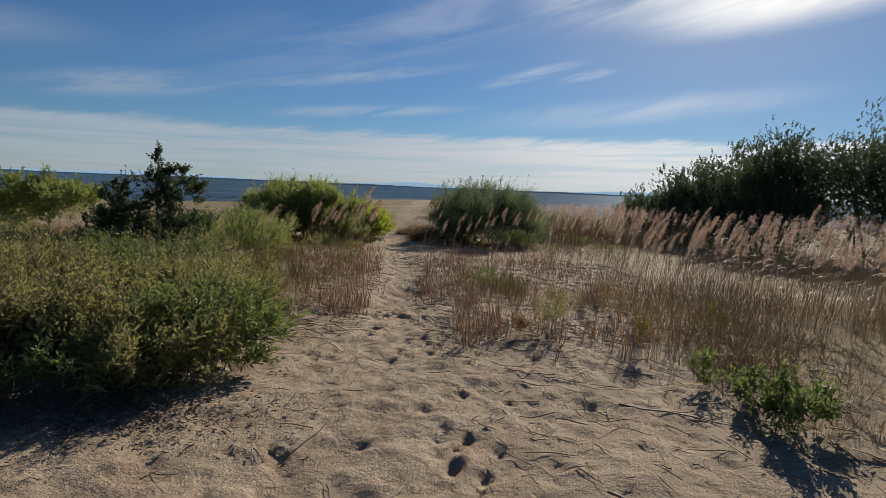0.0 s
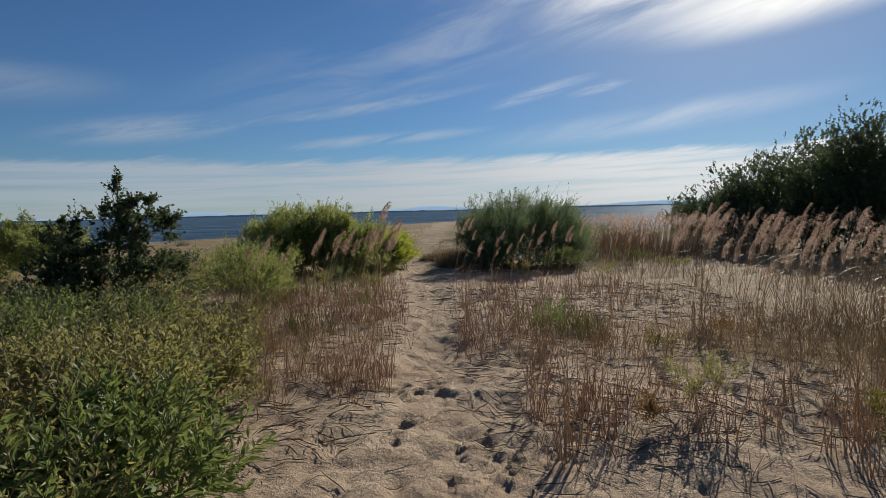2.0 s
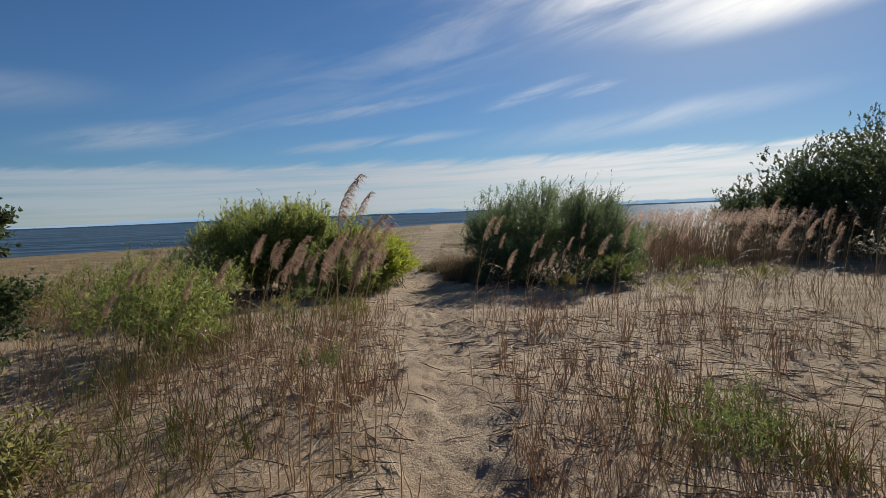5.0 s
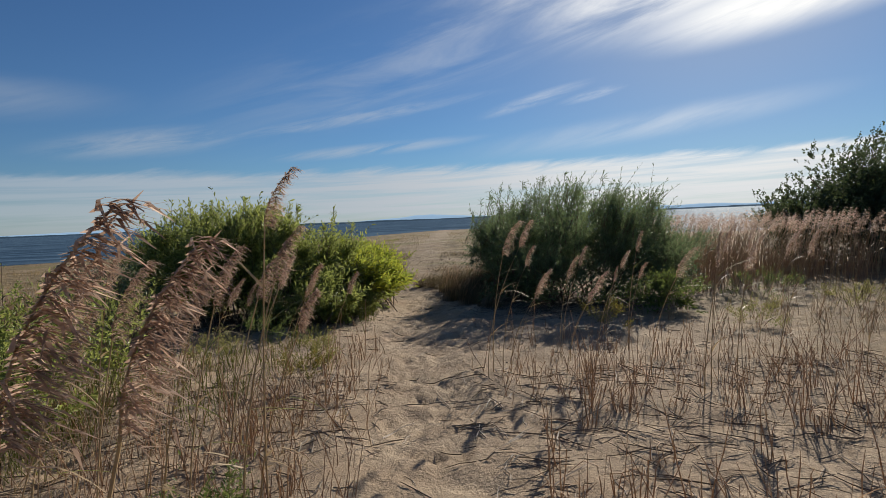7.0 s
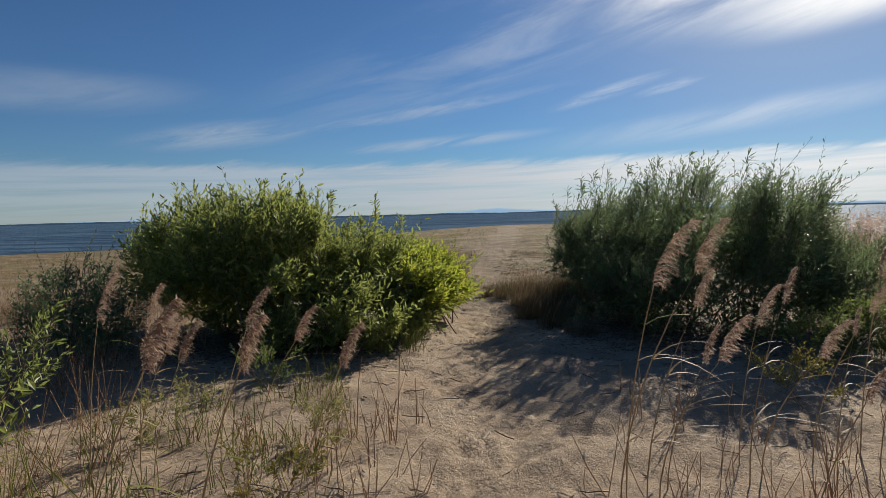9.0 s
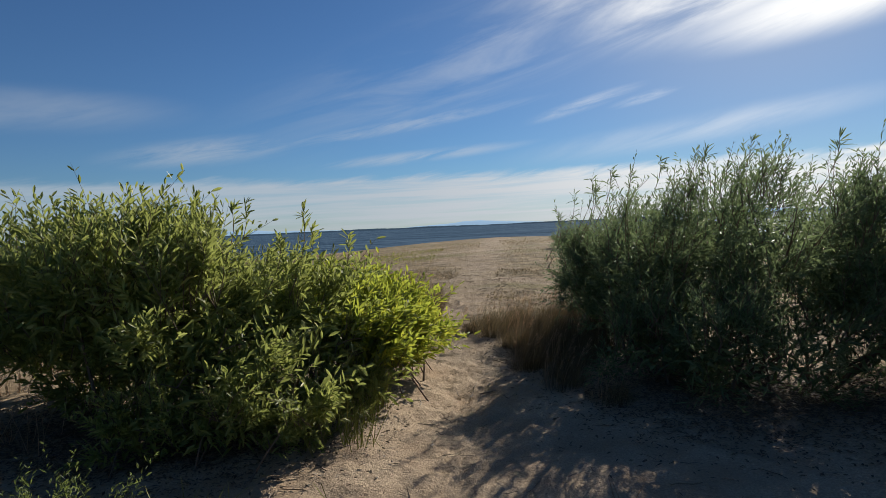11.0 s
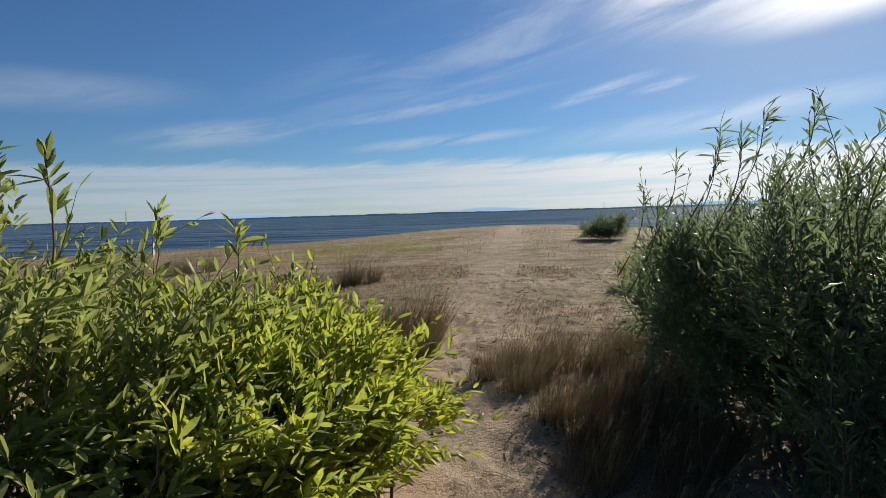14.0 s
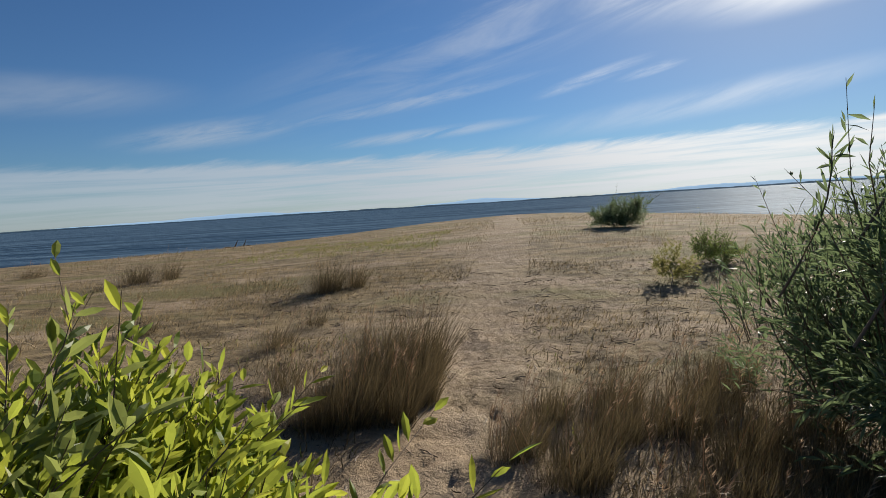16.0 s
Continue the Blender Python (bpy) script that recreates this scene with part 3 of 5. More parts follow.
def lone_shoots(root, tops, mat, seed, slim=1.0):
    """Single leafy shoots that rise clear of a crown, each a bare stem with a spray of leaves at its end."""
    g = np.random.default_rng(seed)
    for x, y, z, reach in tops:
        t = np.linspace(0, 1, 6)[:, None]
        foot = np.array([x - 0.16, y + 0.05, z - reach])
        line = foot + (np.array([x, y, z - 0.05]) - foot) * t + np.array([0.06, 0, 0.02]) * np.sin(t * math.pi)
        wood_pile, leaf_pile = Pile(), Pile()
        tubes(wood_pile, line[None], np.linspace(0.005, 0.0018, 6)[None], 5)
        f = np.concatenate([g.uniform(0.25, 0.7, 5), g.uniform(0.7, 1.0, 15)])
        at = foot + (line[-1] - foot) * f[:, None] + np.array([0.06, 0, 0.02]) * np.sin(f * math.pi)[:, None]
        around = g.normal(0, 0.55, (20, 3))
        leaves(leaf_pile, at, unit(np.array([0.35, 0, 0.8]) + around), g.uniform(0.08, 0.13, 20), slim * g.uniform(0.016, 0.024, 20), None, 0.15, seed, True)
        part("lone_shoot", wood_pile, WOOD, root, "", True)
        part("shoot_leaves", leaf_pile, mat, root)
        seed += 1


lone_shoots(great_willow, ((-1.81, 16.77, 1.56, 0.75), (-2.0, 17.6, 1.42, 0.6), (-1.68, 17.7, 1.36, 0.7), (-2.35, 16.7, 1.6, 0.6), (-2.75, 16.9, 1.72, 0.6), (-3.2, 16.9, 1.78, 0.6),
                           (-3.7, 17.1, 1.74, 0.6), (-4.3, 17.5, 1.62, 0.6), (-2.5, 17.3, 1.66, 0.6), (-1.95, 16.6, 1.34, 0.5)), WILLOW, 1500)
bush("willow_bush", -1.45, 17.75, lobes_on(-1.45, 17.75, (
    (0.05, -0.1, 0.5, 0.36, 0.42, 0.32), (-0.35, -0.35, 0.56, 0.4, 0.42, 0.34), (0.2, 0.22, 0.42, 0.3, 0.34, 0.28), (-0.3, 0.3, 0.46, 0.4, 0.36, 0.3), (-0.05, -0.6, 0.42, 0.34, 0.34, 0.3), (-0.15, 0.5, 0.52, 0.34, 0.34, 0.26), (0.08, 0.52, 0.48, 0.26, 0.28, 0.24), (0.1, -0.15, 0.2, 0.34, 0.4, 0.2), (0.1, 0.5, 0.26, 0.28, 0.26, 0.2))),
    1450, 12, 0.115, 0.022, 0.24, WILLOW_YELLOW, "bright yellow-green willow bush at the edge of the path", 21, 0.009, 4, 0.25, 0.9, spread=0.62, heart=700, fine=True)
grey_willow = bush("willow_bush", 1.9, 17.9, lobes_on(1.9, 17.9, (
    (-0.75, 0.0, 0.98, 0.55, 0.75, 0.58), (0.0, -0.4, 1.1, 0.66, 0.8, 0.62), (0.85, -0.7, 1.02, 0.62, 0.75, 0.6),
    (-0.5, 1.1, 0.85, 0.6, 0.8, 0.55), (0.4, 1.0, 1.05, 0.8, 0.85, 0.68), (-0.75, 1.9, 0.68, 0.42, 0.6, 0.5),
    (1.5, 0.3, 0.78, 0.65, 0.8, 0.56), (-0.75, -0.5, 0.42, 0.5, 0.6, 0.4), (0.3, -1.0, 0.5, 0.75, 0.5, 0.44), (-0.65, 2.5, 0.5, 0.42, 0.5, 0.42),
    (1.2, -0.9, 0.45, 0.7, 0.6, 0.45), (-0.35, 0.7, 0.36, 0.6, 0.9, 0.35), (-0.45, -1.1, 0.4, 0.5, 0.5, 0.38),
    (-1.15, 0.9, 1.0, 0.34, 0.5, 0.46), (-1.0, 1.3, 0.6, 0.3, 0.5, 0.34), (-1.05, -0.6, 0.28, 0.34, 0.45, 0.28),
    (-0.35, 1.6, 0.36, 0.5, 0.8, 0.36), (-0.3, 2.4, 0.26, 0.45, 0.5, 0.26), (1.7, -0.3, 0.5, 0.7, 0.7, 0.5))),
    7000, 13, 0.095, 0.0125, 0.28, WILLOW_GREY, "tall grey-green willow bush in shade with fine leaves", 31, 0.016, 4, 0.25, 0.85, spread=0.6, heart=9000)
lone_shoots(grey_willow, ((0.8, 18.6, 1.82, 0.6), (0.95, 18.4, 1.88, 0.6), (0.65, 18.9, 1.66, 0.6), (1.1, 18.2, 1.84, 0.5), (0.5, 19.1, 1.45, 0.6), (0.45, 18.6, 1.4, 0.6),
                          (1.3, 17.9, 1.9, 0.5), (0.75, 18.2, 1.7, 0.6), (0.85, 18.8, 1.72, 0.6), (1.6, 17.6, 1.98, 0.5), (1.95, 17.5, 2.02, 0.5), (2.5, 17.2, 1.95, 0.5)), WILLOW_GREY, 1600, 0.6)

# thicket at the edge of the reeds
for k, (tx, ty, spec, shots) in enumerate((
        (9.9, 21.4, ((-0.9, 0.6, 0.85, 1.0, 1.2, 0.95), (0.4, 0.0, 1.25, 1.2, 1.4, 1.2), (0.2, -1.2, 0.8, 1.1, 1.0, 0.9)), 2900),
        (11.9, 18.9, ((-0.8, 0.2, 1.8, 1.3, 1.5, 1.5), (0.7, -0.3, 2.3, 1.4, 1.6, 1.6), (0.0, -1.2, 1.2, 1.6, 1.2, 1.2), (-1.4, -0.6, 1.0, 0.9, 0.9, 1.0)), 4300),
        (15.2, 17.8, ((-0.9, 0.2, 2.4, 1.6, 1.7, 1.7), (0.9, -0.3, 2.5, 1.7, 1.7, 1.7), (0.0, -1.5, 1.3, 2.0, 1.3, 1.3)), 3400),
        (19.4, 16.6, ((-1.2, 0.2, 2.2, 1.9, 1.9, 1.8), (1.2, -0.2, 2.4, 2.0, 1.9, 1.9), (0.0, -1.6, 1.3, 2.2, 1.4, 1.3)), 2300),
        (12.6, 22.5, ((-1.2, 0.2, 1.6, 1.6, 1.4, 1.6), (1.2, 0.2, 2.0, 1.8, 1.5, 1.8)), 1300))):
    bush("small_tree", tx, ty, lobes_on(tx, ty, spec), int(shots * 1.5), 8, 0.09, 0.046, 0.17, THICKET,
         "dark dense round-headed tree standing among reeds", 41 + 3 * k, 0.05, 4, 0.5, 0.5, "tree", "thicket beyond the reeds", heart=int(shots * 1.4))


def sapling(x, y, height, spec, shots, label, seed):
    """A young tree: one trunk, some limbs and open clumps of broad leaves."""
    root = tagged(new("sapling_tree"), label, "tree")
    g = np.random.default_rng(seed)
    z0 = seat(x, y)
    t = np.linspace(0, 1, 9)[:, None]
    trunk = Pile()
    line = np.array([x, y, z0 - 0.05]) + np.array([0.05, 0.02, height]) * t + g.normal(0, 0.018, (9, 3)) * np.array([1, 1, 0]) * t
    tubes(trunk, line[None], np.linspace(0.028, 0.005, 9)[None], 7)
    part("trunk", trunk, WOOD, root, "", True)
    lobes = lobes_on(x, y, spec)
    branch = Pile()
    pts = []
    for lx, ly, lz, rx, ry, rz in lobes:
        for _ in range(5):
            k = min(range(9), key=lambda q: abs(line[q, 2] - (lz - 0.25)))
            end = np.array([lx, ly, lz]) + g.normal(0, 0.5, 3) * np.array([rx, ry, rz])
            s = np.linspace(0, 1, 5)[:, None]
            pts.append(line[k] + (end - line[k]) * s + np.array([0, 0, -0.05]) * np.sin(s * math.pi))
    tubes(branch, np.array(pts), np.broadcast_to(np.linspace(0.01, 0.003, 5), (len(pts), 5)), 4)
    crown = leaf_crown(lobes, int(shots * 1.15), 10, 0.075, 0.033, 0.15, seed + 1, 0.45, 0.7, branch, 0.9)
    part("branchwork", branch, WOOD, root, "", True)
    part("foliage", crown, THICKET, root)
    return root


sapling(-4.72, 10.4, 2.12, ((0.0, 0, 0.95, 0.36, 0.35, 0.3), (-0.02, 0, 1.42, 0.32, 0.3, 0.32), (0.03, 0, 1.82, 0.14, 0.14, 0.26), (0.42, 0.05, 1.3, 0.32, 0.3, 0.28),
                            (0.35, 0, 1.62, 0.16, 0.16, 0.12), (-0.05, -0.1, 0.5, 0.4, 0.45, 0.36), (0.6, -0.1, 0.6, 0.45, 0.45, 0.34)), 950,
        "slender dark-leaved sapling with open upright crown", 71)
sapling(-5.3, 10.2, 1.42, ((0.0, 0, 0.85, 0.34, 0.34, 0.3), (0.05, 0, 1.2, 0.2, 0.2, 0.18), (-0.1, 0, 0.45, 0.42, 0.4, 0.36)), 560,
        "short dark-leaved sapling beside a taller one", 75)

# other bushes behind and left of the reeds
for x, y, spec, shots, mat, label, seed in (
        (-3.9, 12.6, ((0, 0, 0.5, 0.6, 0.5, 0.45), (0.7, 0.2, 0.45, 0.5, 0.5, 0.42), (-0.6, 0.3, 0.42, 0.55, 0.5, 0.4)), 520, WILLOW, "low green willow bush behind dry reeds", 81),
        (-2.95, 11.6, ((0, 0, 0.38, 0.4, 0.4, 0.4), (-0.5, 0.3, 0.42, 0.45, 0.45, 0.4)), 330, WILLOW, "low green willow sprouts among dry reeds", 84),
        (-4.4, 15.4, ((0, 0, 0.5, 0.5, 0.5, 0.45), (-0.5, 0.4, 0.4, 0.5, 0.5, 0.38)), 360, WILLOW_GREY, "low dark willow bush on the open grass", 87),
        (-6.6, 14.6, ((0, 0, 0.3, 0.8, 0.6, 0.3), (-1.0, 0.3, 0.28, 0.8, 0.6, 0.28)), 360, OLIVE, "low spreading olive shrub on dry grass", 90),
        (-10.8, 17.6, ((0, 0, 0.8, 1.0, 0.9, 0.62), (-1.3, 0.3, 0.75, 1.1, 0.9, 0.66), (-3.0, 0.5, 0.6, 1.3, 0.9, 0.55)), 1100, WILLOW, "wide green willow bush on the open beach", 93),
        (-9.2, 12.6, ((0, 0, 0.25, 0.9, 0.6, 0.26), (-1.4, 0.5, 0.3, 1.0, 0.7, 0.3)), 520, OLIVE, "low spreading olive shrub on sand", 96),
        (-6.6, 9.2, ((0, 0, 0.32, 0.55, 0.5, 0.34), (0.6, 0.3, 0.3, 0.5, 0.5, 0.3)), 420, THICKET, "low dark shrub at the foot of saplings", 99),
        (2.75, 32.2, ((-0.3, 0, 0.2, 0.4, 0.45, 0.26), (0.2, 0.1, 0.34, 0.42, 0.4, 0.32), (0.5, 0.1, 0.42, 0.3, 0.3, 0.24), (-0.05, -0.1, 0.08, 0.55, 0.4, 0.14)), 760, WILLOW_GREY, "small lone bush on the open spit", 102),
        (2.9, 26.3, ((0, 0, 0.14, 0.42, 0.35, 0.18),), 170, FRESH, "small low green weed on the spit", 105),
        (-2.15, 15.95, ((0, 0, 0.24, 0.42, 0.34, 0.26), (0.5, 0.15, 0.2, 0.3, 0.3, 0.2), (-0.5, -0.1, 0.18, 0.3, 0.26, 0.18)), 420, WILLOW, "low green willow sprouts before a tall bush", 111),
        (1.85, 25.2, ((0, 0, 0.14, 0.24, 0.24, 0.2),), 90, OLIVE, "small thin weed on the spit", 108)):
    big = y > 16 and x < -8
    bush("bush", x, y, lobes_on(x, y, spec), shots * (2 if big else 1), 11, 0.12 if big else 0.075, 0.035 if big else 0.014, 0.2, mat, label, seed, 0.008, 3, 0.35, 0.8, heart=shots * 2)

# low shrubs by the start of the path: uneven clumps with gaps between
for k, (x, y, r, high, clumps, shots, mat) in enumerate((
        (-2.15, 5.5, 0.55, 0.5, 5, 1150, OLIVE), (-3.0, 5.9, 0.6, 0.62, 5, 1000, OLIVE), (-4.1, 5.6, 0.7, 0.6, 5, 1000, OLIVE), (-2.3, 6.9, 0.6, 0.48, 5, 950, OLIVE), (-2.75, 4.2, 0.32, 0.52, 5, 560, OLIVE), (-3.6, 4.0, 0.38, 0.55, 5, 560, OLIVE),
        (-3.6, 7.1, 0.75, 0.56, 5, 1000, FRESH), (-4.9, 7.0, 0.75, 0.58, 5, 800, OLIVE), (-2.7, 8.5, 0.6, 0.42, 4, 700, OLIVE), (-3.9, 8.9, 0.7, 0.5, 4, 700, FRESH),
        (-5.0, 4.6, 0.6, 0.55, 4, 500, OLIVE), (-3.15, 4.75, 0.4, 0.5, 4, 600, OLIVE), (-2.15, 4.7, 0.3, 0.52, 4, 450, OLIVE), (-2.05, 4.15, 0.3, 0.46, 5, 520, OLIVE), (-6.2, 6.2, 0.8, 0.55, 4, 500, OLIVE), (-5.5, 8.9, 0.8, 0.5, 4, 600, OLIVE))):
    gg = np.random.default_rng(1200 + k)
    spec = []
    for _ in range(clumps):
        cr = gg.uniform(0.26, 0.42)
        spec.append((gg.normal(0, r * 0.6), gg.normal(0, r * 0.55), high * gg.uniform(0.3, 0.62), cr, cr, cr * gg.uniform(0.45, 0.72)))
    bush("low_shrub", x, y, lobes_on(x, y, spec), int(shots * 0.8), 10, 0.07, 0.0175, 0.24, mat,
         "low olive-green shrub with small leaves on sand", 121 + 3 * k, 0.006, 3, 0.35, 0.9, "shrub", "low shrubs along the path", spread=0.8, heart=shots * 2)
for x, y, spec, shots, seed, label in (
        (-1.5, 4.6, ((0, 0, 0.27, 0.34, 0.4, 0.28), (-0.45, -0.1, 0.26, 0.35, 0.35, 0.26), (-0.2, 0.5, 0.3, 0.3, 0.3, 0.26)), 520, 151, "bright green willow sprouts on sand"),
        (-2.6, 3.9, ((0, 0, 0.1, 0.35, 0.2, 0.12), (-0.6, -0.1, 0.12, 0.3, 0.25, 0.16), (0.6, -0.2, 0.1, 0.25, 0.2, 0.13)), 130, 154, "sparse green willow sprouts in shade"),
        (2.6, 3.6, ((0, 0, 0.15, 0.25, 0.22, 0.16), (0.0, 0.5, 0.1, 0.16, 0.18, 0.11), (-0.15, 0.9, 0.09, 0.14, 0.16, 0.1), (0.18, 0.1, 0.12, 0.18, 0.16, 0.12)), 250, 157, "small bright green weed on sand"),
        (2.45, 15.6, ((0, 0, 0.2, 0.4, 0.3, 0.26), (0.5, 0.1, 0.2, 0.35, 0.3, 0.24)), 300, 160, "low green weed at the foot of a willow")):
    bush("green_weed", x, y, lobes_on(x, y, spec), shots, 11, 0.095 if x < 0 else 0.065, 0.019 if x < 0 else 0.017, 0.18 if x < 0 else 0.14, FRESH, label, seed, 0.005, 4, 0.3, 1.0, "weed", heart=shots // 2)
for x, y, r, h, mat, label, seed in (
        (1.57, 5.9, 0.24, 0.17, OLIVE, "small dark green weed on sand", 171), (1.25, 5.72, 0.16, 0.1, RED, "small rusty red weed on sand", 173),
        (2.3, 5.3, 0.14, 0.14, GOLD, "thin yellowing weed on sand", 175), (1.62, 14.4, 0.26, 0.17, GOLD, "round yellow-green weed on sand", 177),
        (-1.45, 12.7, 0.2, 0.13, GOLD, "thin yellow weed beside the path", 179), (-2.45, 13.6, 0.3, 0.15, OLIVE, "low olive weed on sand", 181),
        (-1.55, 13.55, 0.24, 0.11, OLIVE, "low olive weed beside the path", 183), (1.15, 8.45, 0.24, 0.2, FRESH, "grassy green weed among dry stems", 185),
        (1.95, 7.7, 0.16, 0.12, GOLD, "thin yellow weed among dry stems", 187), (-2.3, 14.7, 0.25, 0.16, FRESH, "low green weed at the bush", 189),
        (3.4, 6.2, 0.22, 0.13, GOLD, "low yellow weed among dry stems", 191), (2.9, 8.2, 0.22, 0.14, RED, "low rusty weed among dry stems", 193),
        (4.6, 16.4, 0.45, 0.2, FRESH, "low green weed beside reeds", 195), (5.3, 15.4, 0.4, 0.16, OLIVE, "low olive weed beside reeds", 197),
        (3.4, 14.4, 0.3, 0.13, OLIVE, "low olive weed on sand", 199), (-1.3, 10.3, 0.2, 0.12, FRESH, "grassy green weed among dry stems", 201)):
    bush("small_weed", x, y, lobes_on(x, y, ((0, 0, h * 0.9, r, r, h),)), int(75 * r / 0.2), 9, 0.045, 0.009, 0.12, mat, label, seed, 0.003, 3, 0.4, 1.2, "weed")


# ---- reeds ----
def reed_plume(g, size):
    """Feathery seed head blown to one side: tiers of fine strands along a bent spine."""
    s = np.linspace(0, 1, 22)
    spine = np.stack([0.42 * size * s ** 1.8, 0.03 * size * s, size * (s - 0.15 * s ** 2)], 1)
    pile, axis = Pile(), Pile()
    tubes(axis, spine[None, ::3], np.linspace(0.0022, 0.0008, len(spine[::3]))[None], 4)
    base, way, ln, bend = [], [], [], []
    for k in range(1, 22):
        for _ in range(9):
            a = g.normal(0, 0.9)
            base.append(spine[k] + g.normal(0, 0.003, 3))
            way.append((math.cos(a) * 0.6 + 0.25, math.sin(a) * 0.4, g.uniform(0.35, 1.1)))
            ln.append(size * g.uniform(0.12, 0.27) * (1.05 - 0.62 * (s[k] ** 1.5)) * (0.5 + 0.5 * min(1, s[k] * 4)))
            bend.append((0.35, 0.0, -0.75 + g.normal(0, 0.12)))
    blades(pile, np.array(base), unit(np.array(way)), np.array(ln), 0.0055, np.array(bend), 3, int(g.integers(1e6)))
    # seed hairs that widen each strand
    m = len(base)
    f = g.uniform(0.35, 0.95, (m, 2))
    hb = np.array(base)[:, None] + unit(np.array(way))[:, None] * (np.array(ln)[:, None] * f)[..., None] + np.array(bend)[:, None] * (np.array(ln)[:, None] * f * f)[..., None]
    hw = np.broadcast_to(np.array([0.85, 0, -0.1]), (m, 2, 3)) + g.normal(0, 0.4, (m, 2, 3))
    blades(pile, hb.reshape(-1, 3), unit(hw.reshape(-1, 3)), 0.02, 0.004, np.tile([0.1, 0, -0.3], (m * 2, 1)), 2, int(g.integers(1e6)))
    return pile, axis


def reed(height, size, lean, seed, leaf_count=3):
    """One reed: stalk, hanging leaves and plume, standing at the origin."""
    g = np.random.default_rng(seed)
    root = tagged(new("reed"), "dry tan reed with a feathery wind-blown plume", "reed", "reeds along the path")
    t = np.linspace(0, 1, 7)
    line = np.stack([lean * t ** 2, g.normal(0, 0.02) * t, (height - size * 0.7) * t], 1)
    line[0, 2] = -0.04
    stalk = Pile()
    tubes(stalk, line[None], np.linspace(0.0042, 0.0024, 7)[None], 5)
    part("stalk", stalk, STALK, root, "", True)
    for _ in range(leaf_count):
        k = g.integers(2, 6)
        pile = Pile()
        a = g.uniform(-0.7, 0.7) + (math.pi if g.random() < 0.25 else 0)
        blades(pile, line[k][None], unit(np.array([[math.cos(a) * 0.8, math.sin(a) * 0.8, g.uniform(0.3, 1.0)]])), g.uniform(0.18, 0.34), 0.012,
               np.array([[0.25, 0, -g.uniform(0.2, 0.8)]]), 6, int(g.integers(1e6)))
        part("leaf", pile, STALK if g.random() < 0.75 else BLADE_GREEN, root)
    feather, axis = reed_plume(g, size)
    plume_part = part("plume", feather, PLUME, root, "pinkish tan feathery plume")
    plume_part.location = line[-1]
    part("plume_axis", axis, STALK, plume_part)
    return root


KINDS = [reed(1.3, 0.36, 0.12, 301), reed(1.12, 0.31, 0.2, 302), reed(1.5, 0.42, 0.1, 303), reed(0.95, 0.27, 0.25, 304), reed(1.22, 0.25, 0.3, 305, 4), reed(1.52, 0.26, 0.06, 306, 2), reed(1.22, 0.25, 0.16, 307, 4), reed(1.05, 0.2, 0.24, 308, 3)]
spots = [(5, -0.85, 8.55, 1.0), (6, -0.9, 8.6, 1.08), (6, -0.82, 8.7, 1.05), (7, -1.0, 8.5, 1.15), (6, -1.08, 8.65, 1.0), (5, -0.98, 10.2, 0.98), (6, -1.1, 10.25, 1.04), (6, -1.25, 10.1, 1.0), (7, -1.4, 10.2, 1.1), (6, -1.7, 9.9, 0.95), (6, -1.25, 10.5, 0.98), (7, -1.1, 10.45, 1.0), (7, -1.5, 11.56, 1.05), (7, -1.4, 11.98, 1.0), (7, -1.15, 12.2, 0.9),
         (6, -2.1, 11.0, 0.95), (7, -1.95, 11.4, 0.95), (6, 1.65, 12.1, 1.0), (1, 1.75, 12.2, 1.02), (0, 2.0, 12.3, 0.88), (1, 1.45, 12.6, 0.9), (0, 2.75, 11.6, 0.95), (1, 2.95, 11.5, 0.95),
         (4, 0.12, 12.75, 1.05), (0, 0.18, 12.9, 0.95), (4, 0.26, 12.85, 0.85), (3, 0.34, 12.95, 0.9), (3, 0.42, 13.1, 0.8), (4, 0.85, 13.2, 0.85), (3, 0.95, 13.3, 0.85), (4, 1.25, 13.4, 0.8),
         (0, -2.5, 12.95, 0.8), (3, -2.4, 13.2, 0.85), (1, -1.85, 13.05, 0.82), (3, -1.75, 13.3, 0.85)]
g = np.random.default_rng(55)
for count, (x0, x1), (y0, y1), (h0, h1) in ((7, (-2.8, -1.5), (9.4, 11.0), (0.8, 1.0)), (6, (-3.4, -2.2), (9.6, 11.4), (0.75, 0.95)), (4, (-2.9, -1.8), (11.2, 13.0), (0.72, 0.9)),
                                        (4, (0.5, 1.5), (12.2, 14.2), (0.6, 0.8)), (5, (1.6, 2.8), (12.0, 13.8), (0.8, 1.0)), (28, (2.8, 6.8), (10.0, 15.0), (0.75, 0.98)),
                                        (34, (3.1, 5.4), (5.2, 10.0), (0.78, 0.95)), (30, (5.0, 8.0), (6.0, 10.5), (0.85, 1.1))):
    for _ in range(count):
        spots.append((int(g.choice([0, 6, 7, 1, 4] if x1 < 2.9 else [0, 0, 1, 1, 2, 3, 4])), g.uniform(x0, x1), g.uniform(y0, y1), g.uniform(h0, h1)))
